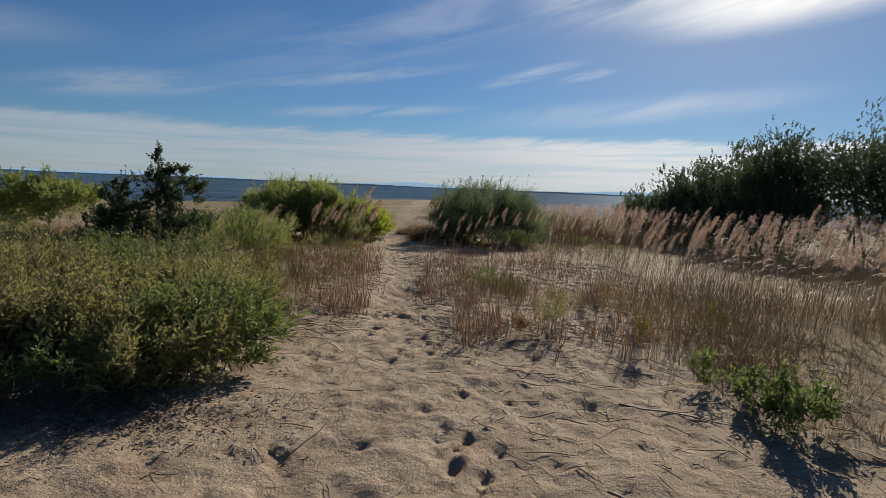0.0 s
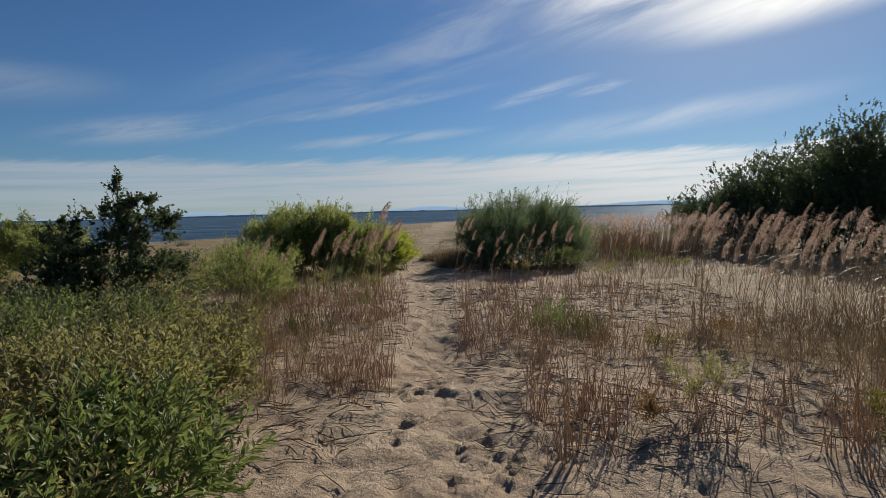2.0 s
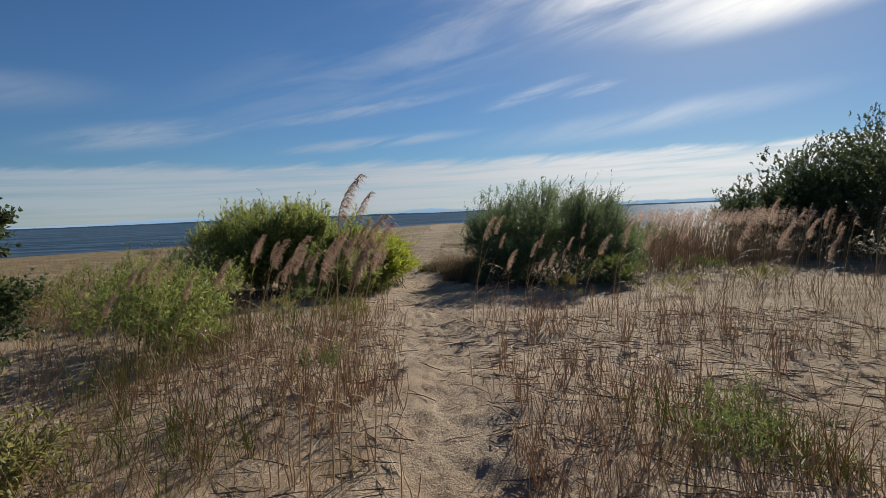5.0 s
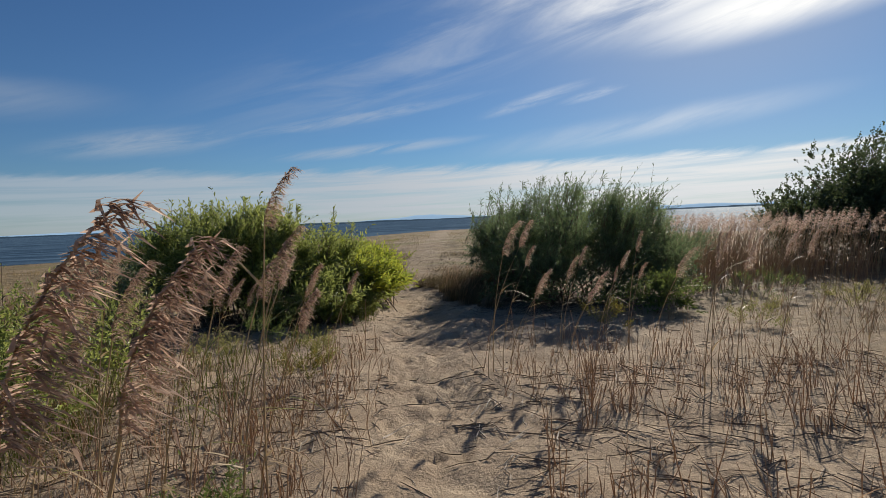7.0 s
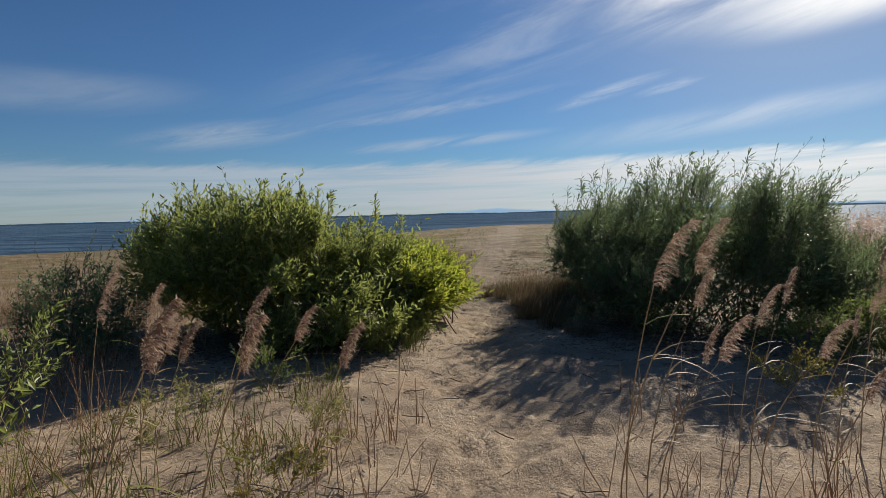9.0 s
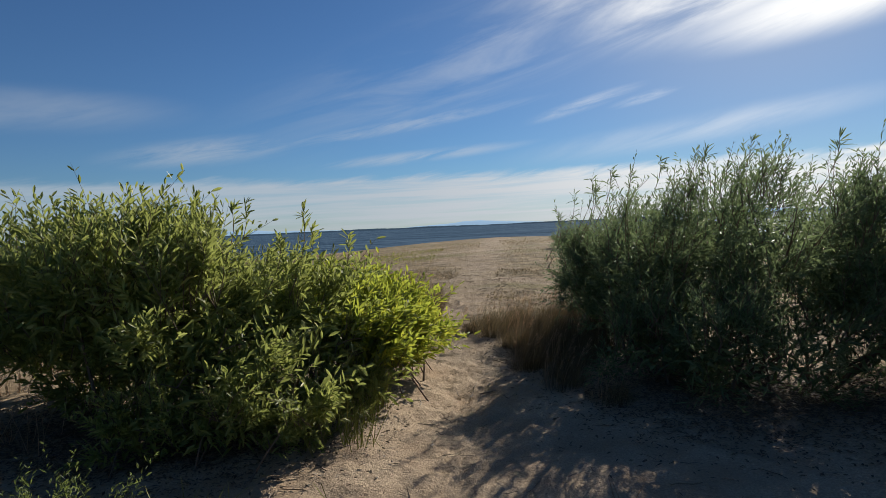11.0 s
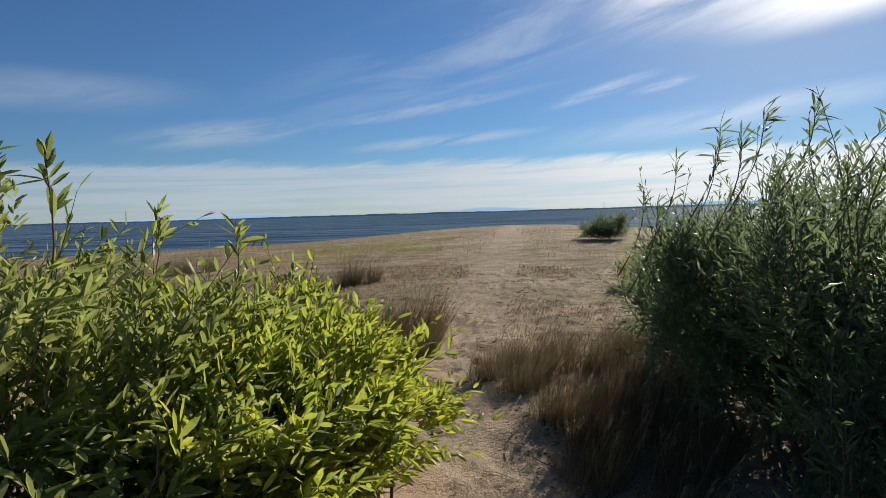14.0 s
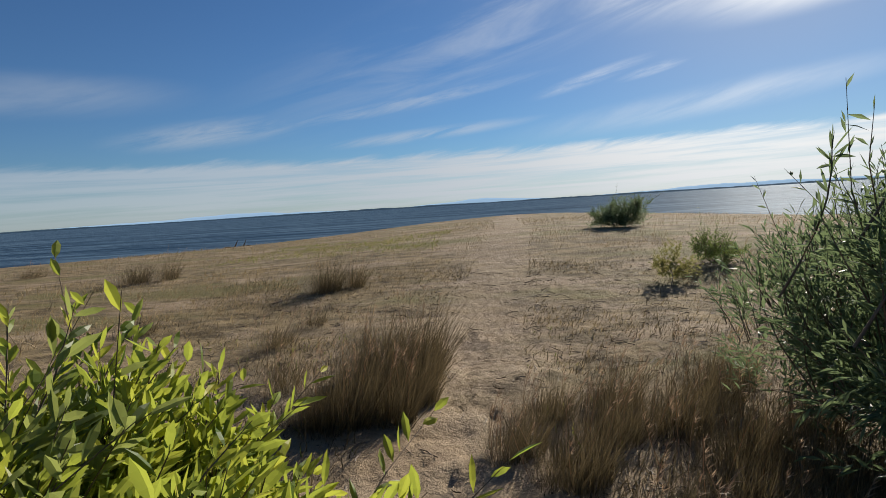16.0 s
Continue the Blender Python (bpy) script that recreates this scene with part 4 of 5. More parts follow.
# the row of tall pale plumes along the edge of the dry grass
for _ in range(46):
    along = g.random()
    spots.append((int(g.choice([0, 1, 1, 0, 3])), 2.5 + 4.3 * along + g.normal(0, 0.2), 8.7 - 1.6 * along + g.normal(0, 0.4), g.uniform(0.9, 1.03)))
for k, (kind, x, y, s) in enumerate(spots):
    m = Matrix.LocRotScale((x, y, seat(x, y)), Euler((0, 0, g.normal(0, 0.35))), None)
    one = copy_thing(KINDS[kind], m)
    one.scale = (s * g.uniform(0.9, 1.15), s, s)
for first in KINDS:
    for ob in (*first.children_recursive, first):
        bpy.data.objects.remove(ob)


def far_reeds(name, areas, label, seed):
    """Reeds too many to count: stalks, a leaf or two and plumes in one sheet of growth."""
    g = np.random.default_rng(seed)
    stalks, heads = Pile(), Pile()
    x = np.concatenate([g.uniform(a[0], a[1], a[4]) for a in areas])
    y = np.concatenate([g.uniform(a[2], a[3], a[4]) for a in areas])
    h = np.concatenate([g.uniform(a[5], a[6], a[4]) for a in areas])
    m = len(x)
    z = ground_z(x, y)
    t = np.linspace(0, 1, 4)
    lean = g.uniform(0.05, 0.3, m)
    line = np.stack([x[:, None] + lean[:, None] * t ** 2, y[:, None] + g.normal(0, 0.04, m)[:, None] * t, z[:, None] - 0.03 + h[:, None] * 0.84 * t], -1)
    tubes(stalks, line, np.broadcast_to(np.linspace(0.005, 0.003, 4), (m, 4)), 3)
    for _ in range(2):
        f = g.uniform(0.3, 0.85, m)
        base = line[:, 0] + (line[:, 3] - line[:, 0]) * f[:, None]
        way = unit(np.stack([np.ones(m), g.normal(0, 0.6, m), g.uniform(0.2, 1, m)], 1))
        blades(stalks, base, way, g.uniform(0.15, 0.32, m), 0.01, np.stack([np.full(m, 0.2), np.zeros(m), -g.uniform(0.2, 0.7, m)], 1), 4, seed + 3)
    per = 20
    s = g.uniform(0, 1, (m, per))
    size = g.uniform(0.2, 0.3, m)[:, None]
    base = line[:, 3][:, None] + np.stack([0.3 * size * s ** 1.8, np.zeros((m, per)), size * (s - 0.16 * s ** 2)], -1)
    way = np.stack([g.uniform(0.3, 1.1, (m, per)), g.normal(0, 0.5, (m, per)), g.uniform(0.1, 0.9, (m, per))], -1)
    ln = size * g.uniform(0.25, 0.45, (m, per)) * (1.05 - 0.6 * s)
    blades(heads, base.reshape(-1, 3), unit(way.reshape(-1, 3)), ln.ravel(), 0.016, np.tile([0.35, 0, -0.75], (m * per, 1)), 3, seed + 5)
    root = tagged(new(name), label, "reeds", kind="stuff")
    part("stalks", stalks, STALK, root)
    part("plumes", heads, PLUME, root)


far_reeds("reed_bed", ((4.4, 9.5, 17.6, 22.0, 520, 1.0, 1.35), (3.4, 7.0, 18.0, 22.5, 180, 1.05, 1.35), (6.0, 13.0, 9.0, 15.5, 180, 1.1, 1.45), (8.5, 15.0, 11.0, 16.0, 160, 1.2, 1.55)),
          "dense belt of dry brown reeds with pale plumes", 401)
far_reeds("reed_bed", ((4.6, 9.5, 4.6, 9.5, 110, 0.9, 1.25),), "sparse dry reeds with pale plumes", 411)


# driftwood by the water
def driftwood(x, y, length, turn, seed):
    """A bleached, tapering log with two broken limbs."""
    g = np.random.default_rng(seed)
    t = np.linspace(-0.5, 0.5, 10)
    line = np.stack([x + math.cos(turn) * length * t, y + math.sin(turn) * length * t, ground_z(x + math.cos(turn) * length * t, y + math.sin(turn) * length * t) + 0.07 + 0.05 * np.abs(t)], 1)
    line += g.normal(0, 0.02, (10, 3))
    pile = Pile()
    tubes(pile, line[None], np.linspace(0.1, 0.04, 10)[None] * g.uniform(0.85, 1.15, (1, 10)), 9)
    for k in (3, 6):
        s = np.linspace(0, 1, 5)[:, None]
        end = line[k] + np.array([0.25, -0.1, 0.4])
        tubes(pile, (line[k] + (end - line[k]) * s)[None], np.linspace(0.04, 0.012, 5)[None], 7)
    return tagged(part("driftwood_log", pile, WOOD, None, "", True), "dark driftwood log stranded at the waterline", "driftwood")


driftwood(-14.0, 46.0, 1.3, 0.3, 881)


# ---- dry stems and grass ----
def stems(areas, seed, mat_name, width, lean, label, name, blade_share=0.35):
    """Upright dry stalks with stray narrow leaves, in clumps, off the path."""
    g = np.random.default_rng(seed)
    xs, ys, hs = [], [], []
    for x0, x1, y0, y1, count, h0, h1 in areas:
        cx, cy = g.uniform(x0, x1, count), g.uniform(y0, y1, count)
        keep = value_noise(cx * 1.0 + seed, cy * 1.0, 12) + 0.6 * value_noise(cx * 2.6, cy * 2.6 + seed, 13) > g.uniform(-0.22, 0.3, count)
        keep &= np.abs(cx - path_x(cy)) > 0.26 + 0.12 * g.random(count)
        n_per = g.integers(1, 5, count)
        cx, cy, n_per = cx[keep], cy[keep], n_per[keep]
        cx, cy = np.repeat(cx, n_per), np.repeat(cy, n_per)
        xs.append(cx + g.normal(0, 0.035, len(cx)))
        ys.append(cy + g.normal(0, 0.035, len(cx)))
        hs.append(g.uniform(h0, h1, len(cx)) * g.choice([0.5, 0.8, 1.0, 1.0], len(cx)))
    x, y, h = np.concatenate(xs), np.concatenate(ys), np.concatenate(hs)
    m = len(x)
    z = ground_z(x, y)
    t = np.linspace(0, 1, 3)
    off = g.normal(0, lean, (m, 2)) + np.array([0.03, 0.0])
    wob = g.normal(0, 0.015, (m, 3, 2))
    line = np.stack([x[:, None] + off[:, :1] * t * h[:, None] + wob[..., 0] * t, y[:, None] + off[:, 1:] * t * h[:, None] + wob[..., 1] * t, z[:, None] - 0.02 + h[:, None] * t], -1)
    pile = Pile()
    tubes(pile, line, np.broadcast_to(width * np.array([0.5, 0.42, 0.22]), (m, 3)), 3)
    take = g.random(m) < blade_share
    k = int(take.sum())
    f = g.uniform(0.2, 0.9, k)[:, None]
    base = line[take, 0] + (line[take, 2] - line[take, 0]) * f
    a = g.uniform(0, 2 * math.pi, k)
    way = unit(np.stack([np.cos(a), np.sin(a), g.uniform(0.2, 1.2, k)], 1))
    blades(pile, base, way, g.uniform(0.08, 0.2, k), 0.006, np.stack([np.full(k, 0.15), np.zeros(k), -g.uniform(0.1, 0.8, k)], 1), 3, seed + 1)
    ob = part(name, pile, mat_name)
    return tagged(ob, label, "grass", kind="stuff")


stems(((-2.7, -0.5, 7.0, 10.4, 760, 0.15, 0.56), (-2.9, -0.7, 10.4, 14.0, 330, 0.12, 0.45), (-2.0, -0.4, 6.2, 7.6, 90, 0.1, 0.32), (-6, -2.6, 9.6, 14.0, 420, 0.3, 0.6), (-9.5, -4.2, 14.0, 19.5, 2200, 0.2, 0.5), (-4.6, -3.4, 14.2, 16.4, 260, 0.2, 0.45)), 501, STEM, 0.0056, 0.27,
      "patch of dry brown stems left of the trodden sand", "dry_stems")
stems(((0.0, 2.8, 7.4, 10.8, 620, 0.12, 0.5), (0.0, 3.4, 10.4, 13.0, 380, 0.12, 0.5), (0.5, 3.4, 5.6, 7.8, 330, 0.1, 0.4), (2.4, 7.0, 6.4, 15.0, 750, 0.12, 0.5), (0.2, 3.0, 12.6, 15.4, 60, 0.12, 0.36),
       (0.4, 1.6, 4.9, 6.6, 40, 0.15, 0.32)), 511, STEM, 0.0056, 0.27, "patch of dry brown stems on the sunny side of the path", "dry_stems")
stems(((2.6, 4.8, 3.4, 5.4, 850, 0.12, 0.42), (2.7, 8.0, 4.4, 9.0, 3000, 0.2, 0.6), (3.9, 9.5, 8.4, 15.5, 900, 0.2, 0.55), (7.0, 13.0, 4.0, 13.0, 1500, 0.4, 0.9)), 521, BLADE, 0.0045, 0.32, "dense haze of fine dry brown grass", "dry_grass", 0.9)
stems(((4.0, 9.5, 17.6, 22.5, 1700, 0.4, 0.95),), 531, STEM, 0.008, 0.12, "dense dry stalks of a reed belt", "dry_stems", 0.5)
stems(((-3.2, -1.4, 7.4, 9.8, 420, 0.15, 0.36), (-3.4, -1.8, 10.2, 12.8, 420, 0.2, 0.5), (-1.9, -1.2, 12.8, 15.2, 200, 0.1, 0.28), (-3.0, -1.8, 13.4, 15.2, 220, 0.12, 0.32), (0.7, 1.7, 8.0, 9.4, 220, 0.15, 0.4),
       (1.0, 1.7, 8.2, 9.0, 120, 0.12, 0.3), (-1.9, -1.25, 16.0, 17.2, 200, 0.15, 0.4)), 541, BLADE_GREEN, 0.006, 0.25, "thin green and yellow grass among dry stems", "green_grass", 1.0)


def stem_clump(seed, count, height):
    """A few dry stalks from one root, some snapped over, each a piece of its own."""
    g = np.random.default_rng(seed)
    root = tagged(new("stem_clump"), "clump of dry brown stalks standing in sand", "dry stalks", "dry stalks beside the path")
    for _ in range(count):
        h, a = height * g.uniform(0.45, 1.1), g.uniform(0, 2 * math.pi)
        lean = g.uniform(0.02, 0.3)
        t = np.linspace(0, 1, 5)
        foot = g.normal(0, 0.03, 2)
        line = np.stack([foot[0] + math.cos(a) * lean * h * t + 0.05 * h * t ** 2, foot[1] + math.sin(a) * lean * h * t, h * t - 0.03], 1) + g.normal(0, 0.006, (5, 3)) * t[:, None]
        if g.random() < 0.3:
            line[3:] = line[2] + np.array([[0.06, 0.02, 0.02], [0.13, 0.05, -0.05]]) * g.choice([-1, 1], 3) * np.array([1, 1, 0]) + np.array([[0, 0, 0.02], [0, 0, -0.04]])
        pile = Pile()
        tubes(pile, line[None], np.array([[0.0036, 0.0034, 0.003, 0.0024, 0.0012]]), 5)
        for _ in range(int(g.integers(0, 3))):
            k, b = g.integers(1, 4), g.uniform(0, 2 * math.pi)
            blades(pile, line[k][None], unit(np.array([[math.cos(b), math.sin(b), g.uniform(0.2, 1)]])), g.uniform(0.07, 0.18), 0.007, np.array([[0.15, 0, -g.uniform(0.2, 0.9)]]), 4, int(g.integers(1e6)))
        part("stalk", pile, STEM, root, "", True)
    return root


CLUMPS = [stem_clump(900 + k, 3 + k % 4, (0.5, 0.35, 0.6, 0.42, 0.28)[k % 5]) for k in range(7)]
g = np.random.default_rng(90)
for x, y, s in ((0.45, 5.35, 1.3), (0.52, 5.42, 1.5), (0.6, 5.55, 1.3), (0.5, 6.1, 1.3), (0.95, 6.4, 1.5), (2.05, 5.2, 1.6), (2.3, 5.5, 1.8), (2.5, 5.1, 1.5), (2.75, 5.7, 1.8), (1.5, 6.6, 1.6), (-0.75, 7.3, 1.3), (-1.0, 7.0, 1.2)):
    one = copy_thing(CLUMPS[int(g.integers(7))], Matrix.LocRotScale((x, y, seat(x, y)), Euler((0, 0, g.uniform(0, 6.28))), None))
    one.scale = (1.0, 1.0, s)
g = np.random.default_rng(91)
for count, x0, x1, y0, y1 in ((7, 0.35, 0.9, 5.4, 6.2), (5, 1.9, 2.6, 4.8, 5.6), (16, -2.0, -0.45, 6.6, 8.6), (22, -2.2, -0.65, 8.6, 11.4), (12, 0.1, 2.2, 7.4, 9.4), (30, 0.15, 2.6, 9.4, 12.4), (8, -1.9, -0.9, 11.4, 14.0), (9, 0.4, 2.4, 12.4, 14.6), (22, 0.45, 3.0, 5.3, 7.4), (6, 0.3, 1.0, 6.6, 7.6)):
    for _ in range(count):
        x, y = g.uniform(x0, x1), g.uniform(y0, y1)
        copy_thing(CLUMPS[int(g.integers(7))], Matrix.LocRotScale((x, y, seat(x, y)), Euler((0, 0, g.uniform(0, 6.28))), None))
for first in CLUMPS:
    for ob in (*first.children_recursive, first):
        bpy.data.objects.remove(ob)


def litter(areas, seed):
    """Fallen stalks and bits lying on the sand."""
    g = np.random.default_rng(seed)
    pile = Pile()
    for x0, x1, y0, y1, count, l0, l1, near_path in areas:
        x, y = g.uniform(x0, x1, count), g.uniform(y0, y1, count)
        keep = (np.abs(x - path_x(y)) > 0.3) | (g.random(count) < near_path)
        x, y = x[keep], y[keep]
        m = len(x)
        a, ln = g.uniform(0, 2 * math.pi, m), g.uniform(l0, l1, m)
        t = np.linspace(-0.5, 0.5, 4)
        px = x[:, None] + np.cos(a)[:, None] * ln[:, None] * t + g.normal(0, 0.006, (m, 4))
        py = y[:, None] + np.sin(a)[:, None] * ln[:, None] * t + g.normal(0, 0.006, (m, 4))
        pz = ground_z(px, py) + 0.006 + np.abs(g.normal(0, 0.012, (m, 1))) * (t + 0.5)
        tubes(pile, np.stack([px, py, pz], -1), np.broadcast_to(np.array([0.003, 0.0034, 0.003, 0.0016]), (m, 4)) * g.uniform(0.5, 1.3, (m, 1)), 3)
    return tagged(part("plant_litter", pile, TWIG), "fallen dry stalks scattered on sand", "litter", kind="stuff")


litter(((-2.6, 3.0, 1.2, 6.5, 520, 0.04, 0.22, 0.6), (-3, 4.5, 5.5, 13.0, 4200, 0.06, 0.35, 0.12), (-2.5, 2.5, 12.5, 20.0, 380, 0.04, 0.2, 0.5), (0.5, 4.0, 3.0, 6.5, 380, 0.06, 0.35, 0.3), (-4, 3, 20, 27, 1500, 0.04, 0.16, 0.3)), 601)


def fallen_shade_leaves(areas, seed):
    """Old brown leaves under and around the bushes that also deepen the shade there."""
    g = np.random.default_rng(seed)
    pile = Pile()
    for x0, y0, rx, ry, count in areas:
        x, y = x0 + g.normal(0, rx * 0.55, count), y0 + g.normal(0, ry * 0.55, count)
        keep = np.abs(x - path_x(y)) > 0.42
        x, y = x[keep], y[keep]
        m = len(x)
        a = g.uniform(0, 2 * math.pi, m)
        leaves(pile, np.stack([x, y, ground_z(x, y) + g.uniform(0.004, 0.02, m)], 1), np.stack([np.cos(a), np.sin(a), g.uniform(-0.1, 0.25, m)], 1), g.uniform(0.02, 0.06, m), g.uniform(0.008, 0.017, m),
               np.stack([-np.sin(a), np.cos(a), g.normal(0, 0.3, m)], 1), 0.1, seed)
    return tagged(part("leaf_litter", pile, FALLEN_SHADE), "old brown leaves that darken the shade under bushes", "litter", kind="stuff")


# dark leaves are added where shade falls under the bushes, to blacken it
fallen_shade_leaves(((-3.0, 4.8, 1.2, 0.8, 9000), (-2.4, 3.6, 1.1, 0.45, 5000), (-2.9, 16.4, 1.3, 0.9, 12000), (1.7, 17.1, 1.2, 1.1, 11000), (-1.7, 18.4, 0.5, 1.2, 1600), (-5.0, 6.0, 1.6, 1.6, 2500), (-5.2, 10.2, 1.0, 0.8, 1800), (0.2, 19.0, 0.6, 0.9, 1500)), 611)


def stick(x, y, length, turn, lift, radius, seed, label):
    """One dead stick on the sand, crooked and forked."""
    g = np.random.default_rng(seed)
    t = np.linspace(-0.5, 0.5, 8)
    px, py = x + math.cos(turn) * length * t, y + math.sin(turn) * length * t
    pz = ground_z(px, py) + radius * 0.6 + lift * (t + 0.5)
    line = np.stack([px, py, pz], -1) + g.normal(0, 0.008, (8, 3)) * np.array([1, 1, 0.3])
    pile = Pile()
    tubes(pile, line[None], np.linspace(radius, radius * 0.35, 8)[None], 6)
    for k in (3, 5):
        end = line[k] + np.array([math.cos(turn + 0.7), math.sin(turn + 0.7), 0.08]) * length * 0.22
        s = np.linspace(0, 1, 4)[:, None]
        tubes(pile, (line[k] + (end - line[k]) * s)[None], np.linspace(radius * 0.5, radius * 0.2, 4)[None], 5)
    return tagged(part("dead_stick", pile, TWIG, None, "", True), label, "stick", "sticks on the sand")


for k, (x, y, ln, turn, lift, r) in enumerate(((2.1, 3.75, 1.2, -0.5, 0.02, 0.007), (1.3, 2.45, 0.8, -0.9, 0.05, 0.008), (1.75, 2.6, 0.9, -0.3, 0.03, 0.006), (0.9, 2.2, 0.5, 0.9, 0.02, 0.006),
                                               (-0.62, 3.2, 0.35, 0.9, 0.1, 0.005), (0.62, 11.6, 0.5, 0.4, 0.12, 0.006), (-0.78, 10.2, 0.4, 1.8, 0.05, 0.006), (-0.55, 17.6, 0.32, 1.4, 0.02, 0.006), (1.3, 5.6, 0.7, 0.3, 0.03, 0.005))):
    stick(x, y, ln, turn, lift, r, 620 + k, "thin grey dead stick lying on sand")


def tuft(x, y, radius, height, count, mat, label, seed, lean=0.3, group="grass tufts by the path"):
    """A clump of fine grass that springs from one crown."""
    g = np.random.default_rng(seed)
    a, r = g.uniform(0, 2 * math.pi, count), radius * np.sqrt(g.random(count))
    bx, by = x + np.cos(a) * r, y + np.sin(a) * r
    base = np.stack([bx, by, ground_z(bx, by) - 0.015], 1)
    out = np.stack([np.cos(a), np.sin(a), np.zeros(count)], 1) * (r / radius)[:, None] * lean
    way = unit(out + np.array([0, 0, 1.0]) + g.normal(0, 0.17, (count, 3)))
    root = tagged(new("grass_tuft"), label, "grass", group)
    pile = Pile()
    blades(pile, base, way, height * g.uniform(0.3, 1.1, count), 0.0034, out * 0.35 + np.array([0.14, 0, -0.08]) + g.normal(0, 0.14, (count, 3)), 5, seed)
    part("blade_growth", pile, mat, root)
    for _ in range(7):
        k = int(g.integers(count))
        tip = base[k] + way[k] * height * g.uniform(1.1, 1.5)
        t = np.linspace(0, 1, 4)[:, None]
        line = base[k] + (tip - base[k]) * t + np.array([0.06, 0, -0.01]) * t * t
        pile = Pile()
        tubes(pile, line[None], np.array([[0.0018, 0.0016, 0.0013, 0.001]]), 3)
        f = g.uniform(0.72, 1.0, 12)[:, None]
        blades(pile, line[0] + (line[3] - line[0]) * f, unit(np.array([0.4, 0, 0.8]) + g.normal(0, 0.35, (12, 3))), 0.035, 0.005, np.tile([0.2, 0, -0.2], (12, 1)), 2, seed + 2)
        part("seed_stalk", pile, STEM, root)
    return root


for k, (x, y, r, h, count) in enumerate((
        (-0.62, 20.15, 0.18, 0.28, 600), (-0.35, 19.8, 0.2, 0.32, 600), (-0.1, 20.25, 0.22, 0.3, 650), (0.3, 20.4, 0.24, 0.36, 650), (-0.4, 20.65, 0.2, 0.26, 500), (0.05, 20.85, 0.22, 0.33, 500),
        (0.65, 20.8, 0.26, 0.34, 550), (-0.12, 19.2, 0.2, 0.32, 600), (0.12, 18.6, 0.2, 0.3, 500), (0.3, 17.9, 0.2, 0.28, 450), (0.9, 21.2, 0.26, 0.3, 400), (0.3, 19.5, 0.24, 0.36, 600),
        (-1.75, 20.5, 0.24, 0.46, 900), (-1.42, 20.6, 0.18, 0.4, 700), (-1.6, 20.9, 0.22, 0.42, 900), (-1.3, 21.0, 0.18, 0.46, 800), (-1.65, 21.3, 0.26, 0.54, 1100), (-1.35, 21.5, 0.22, 0.56, 1000), (-1.9, 20.5, 0.18, 0.3, 400), (-2.4, 21.2, 0.22, 0.3, 400), (0.55, 17.0, 0.2, 0.26, 300), (0.1, 18.95, 0.24, 0.36, 700), (0.38, 18.85, 0.24, 0.4, 700), (0.65, 19.2, 0.26, 0.42, 700), (0.5, 18.35, 0.24, 0.38, 600), (0.75, 18.7, 0.24, 0.4, 600), (0.55, 20.0, 0.24, 0.4, 600), (0.9, 19.7, 0.26, 0.42, 600), (1.05, 20.4, 0.26, 0.4, 500), (0.0, 18.3, 0.2, 0.34, 500), (0.25, 17.5, 0.2, 0.3, 400))):
    tuft(x, y, r, h, int(count * 1.3), TUFT, "dark brown dry grass clump beside the path", 700 + k, 0.22)
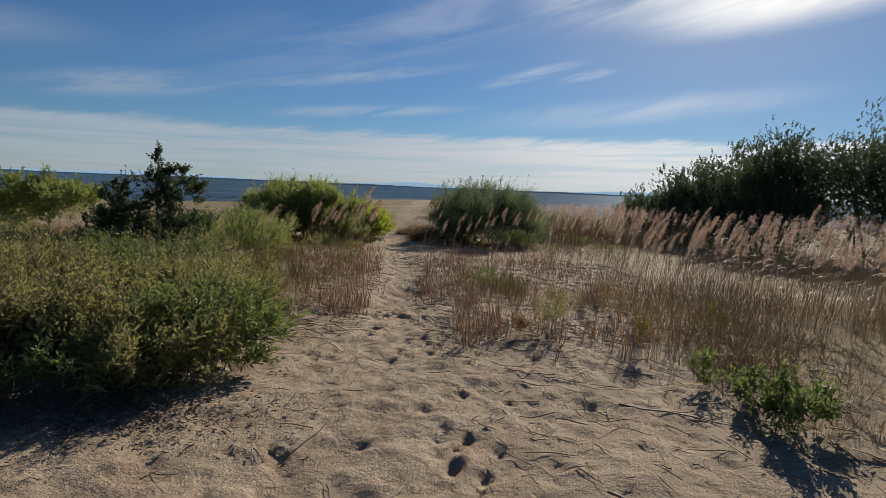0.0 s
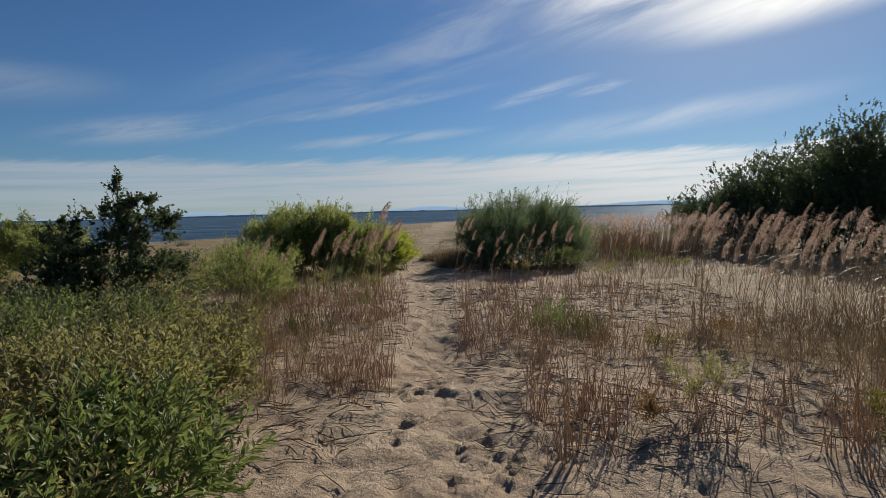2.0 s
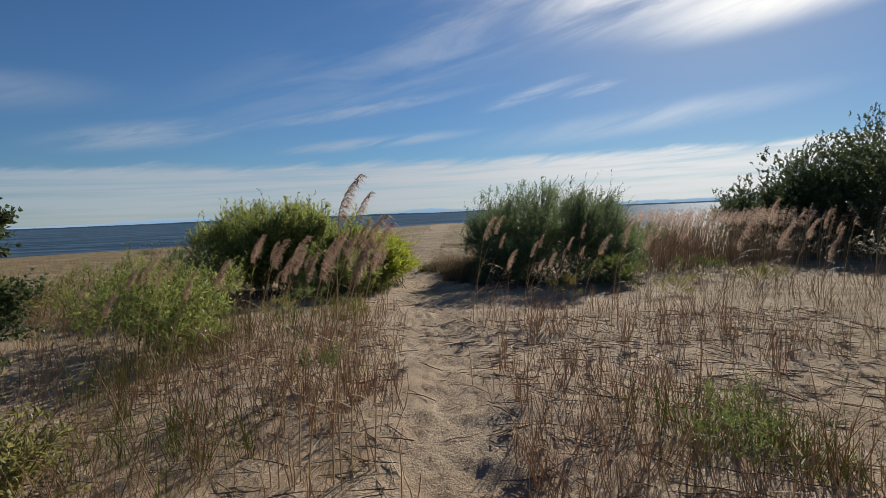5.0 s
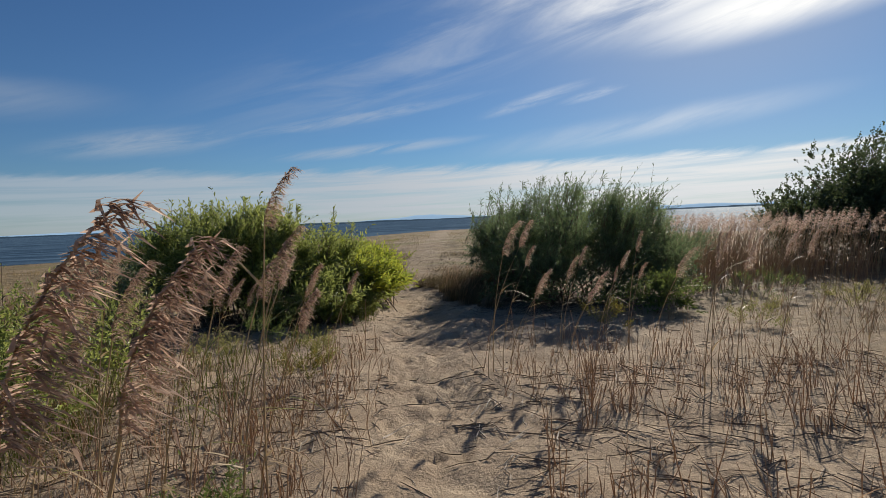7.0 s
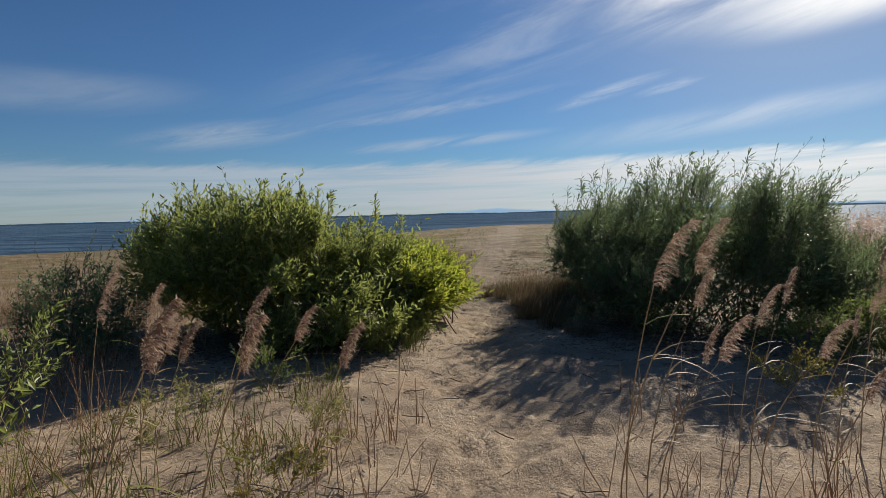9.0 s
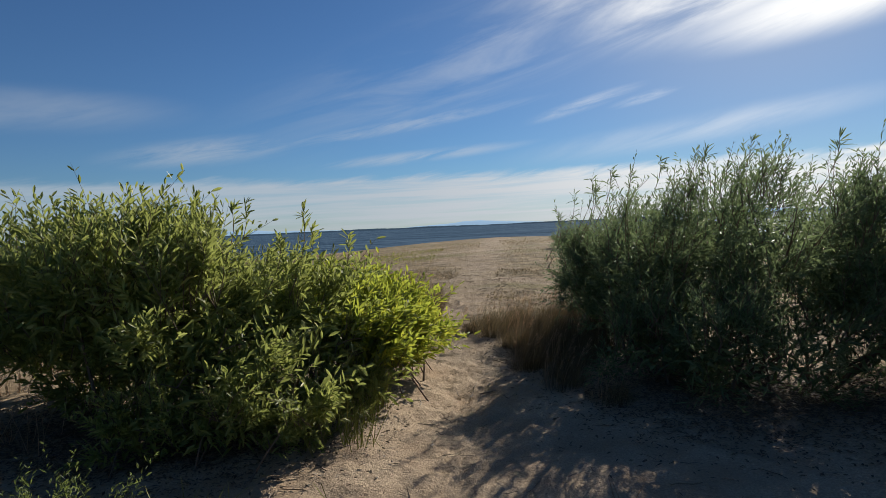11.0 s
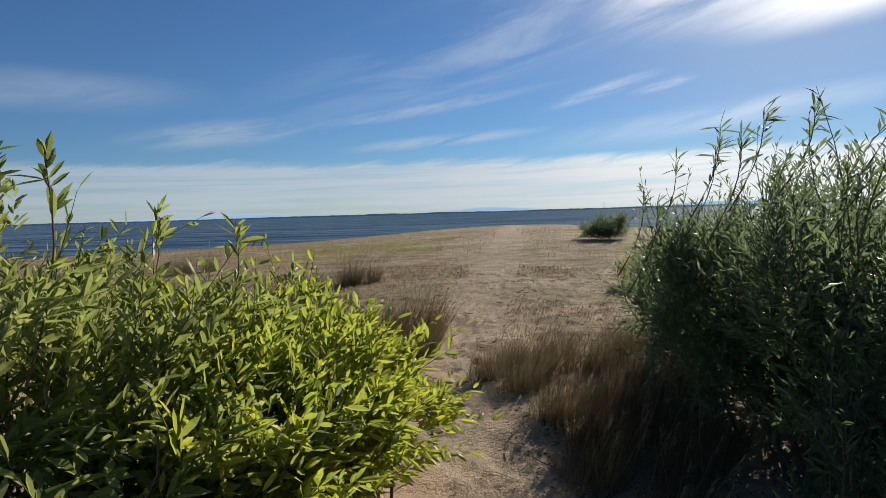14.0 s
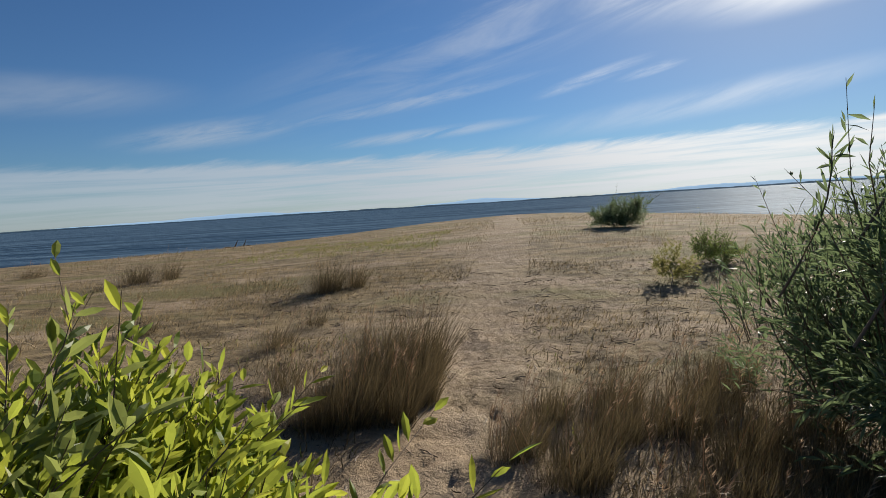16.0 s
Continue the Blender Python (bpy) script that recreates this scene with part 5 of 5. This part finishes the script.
for k, (x, y, r, h, count) in enumerate(((-3.4, 25.8, 0.3, 0.55, 1000), (-3.0, 26.1, 0.22, 0.5, 500), (-8.5, 28.6, 0.4, 0.5, 900), (-7.9, 28.9, 0.3, 0.55, 500), (-5.0, 23.5, 0.2, 0.22, 300), (-3.0, 22.6, 0.25, 0.28, 400),
                                        (-2.9, 23.6, 0.2, 0.2, 250), (-13.5, 31.5, 0.5, 0.35, 500), (-11.0, 25.0, 0.4, 0.3, 500), (-6.2, 20.4, 0.4, 0.4, 600), (-7.4, 17.8, 0.5, 0.42, 800), (-5.6, 17.4, 0.4, 0.4, 600))):
    tuft(x, y, r, h, count, TUFT, "brown dry grass clump standing on the open spit", 730 + k, 0.3, "grass tufts on the spit")


def low_grass(areas, seed, mat, label, name, width=0.006):
    """Short sparse turf, in uneven drifts."""
    g = np.random.default_rng(seed)
    pile = Pile()
    for x0, x1, y0, y1, count, h0, h1 in areas:
        x, y = g.uniform(x0, x1, count), g.uniform(y0, y1, count)
        keep = value_noise(x * 0.45, y * 0.9, 21) + 0.7 * value_noise(x * 1.6, y * 2.4, 22) > g.uniform(-0.3, 0.45, count)
        keep &= (np.abs(x - path_x(y)) > 0.5) & (y < shore_y(x) - 3)
        x, y = x[keep], y[keep]
        m = len(x)
        base = np.stack([x, y, ground_z(x, y) - 0.01], 1)
        way = unit(np.array([0.15, 0, 1.0]) + g.normal(0, 0.35, (m, 3)) * np.array([1, 1, 0.2]))
        blades(pile, base, way, g.uniform(h0, h1, m), width, g.normal(0, 0.2, (m, 3)) + np.array([0.2, 0, -0.2]), 3, seed + 1)
    return tagged(part(name, pile, mat), label, "grass", kind="stuff")


low_grass(((2.5, 7.5, 3.6, 9.0, 17000, 0.08, 0.3), (0.5, 4.5, 6.0, 10.0, 5000, 0.05, 0.2), (-3.0, -0.7, 7.0, 12.0, 6000, 0.05, 0.22)), 831, BLADE, "fine dry grass among brown stems", "dry_grass", 0.0035)
low_grass(((-9, 9, 21.5, 30, 26000, 0.03, 0.09), (-16, 12, 28, 44, 24000, 0.05, 0.14), (-24, -4, 12, 30, 26000, 0.06, 0.2)), 801, BLADE, "short dry tan turf on the open spit", "dry_turf", 0.012)
low_grass(((-5.5, 3.8, 19.5, 28.0, 30000, 0.03, 0.11), (-3.0, 2.5, 19.5, 22.5, 4000, 0.05, 0.2)), 821, TUFT, "short brown turf on trampled sand", "brown_turf", 0.007)
low_grass(((-8.0, -2.0, 30, 37, 9000, 0.04, 0.12), (-10, -5, 13, 17, 4000, 0.06, 0.16), (-7, 0, 20, 23, 1500, 0.03, 0.1)), 811, BLADE_GREEN, "low olive-green turf patch on the spit", "green_turf", 0.012)
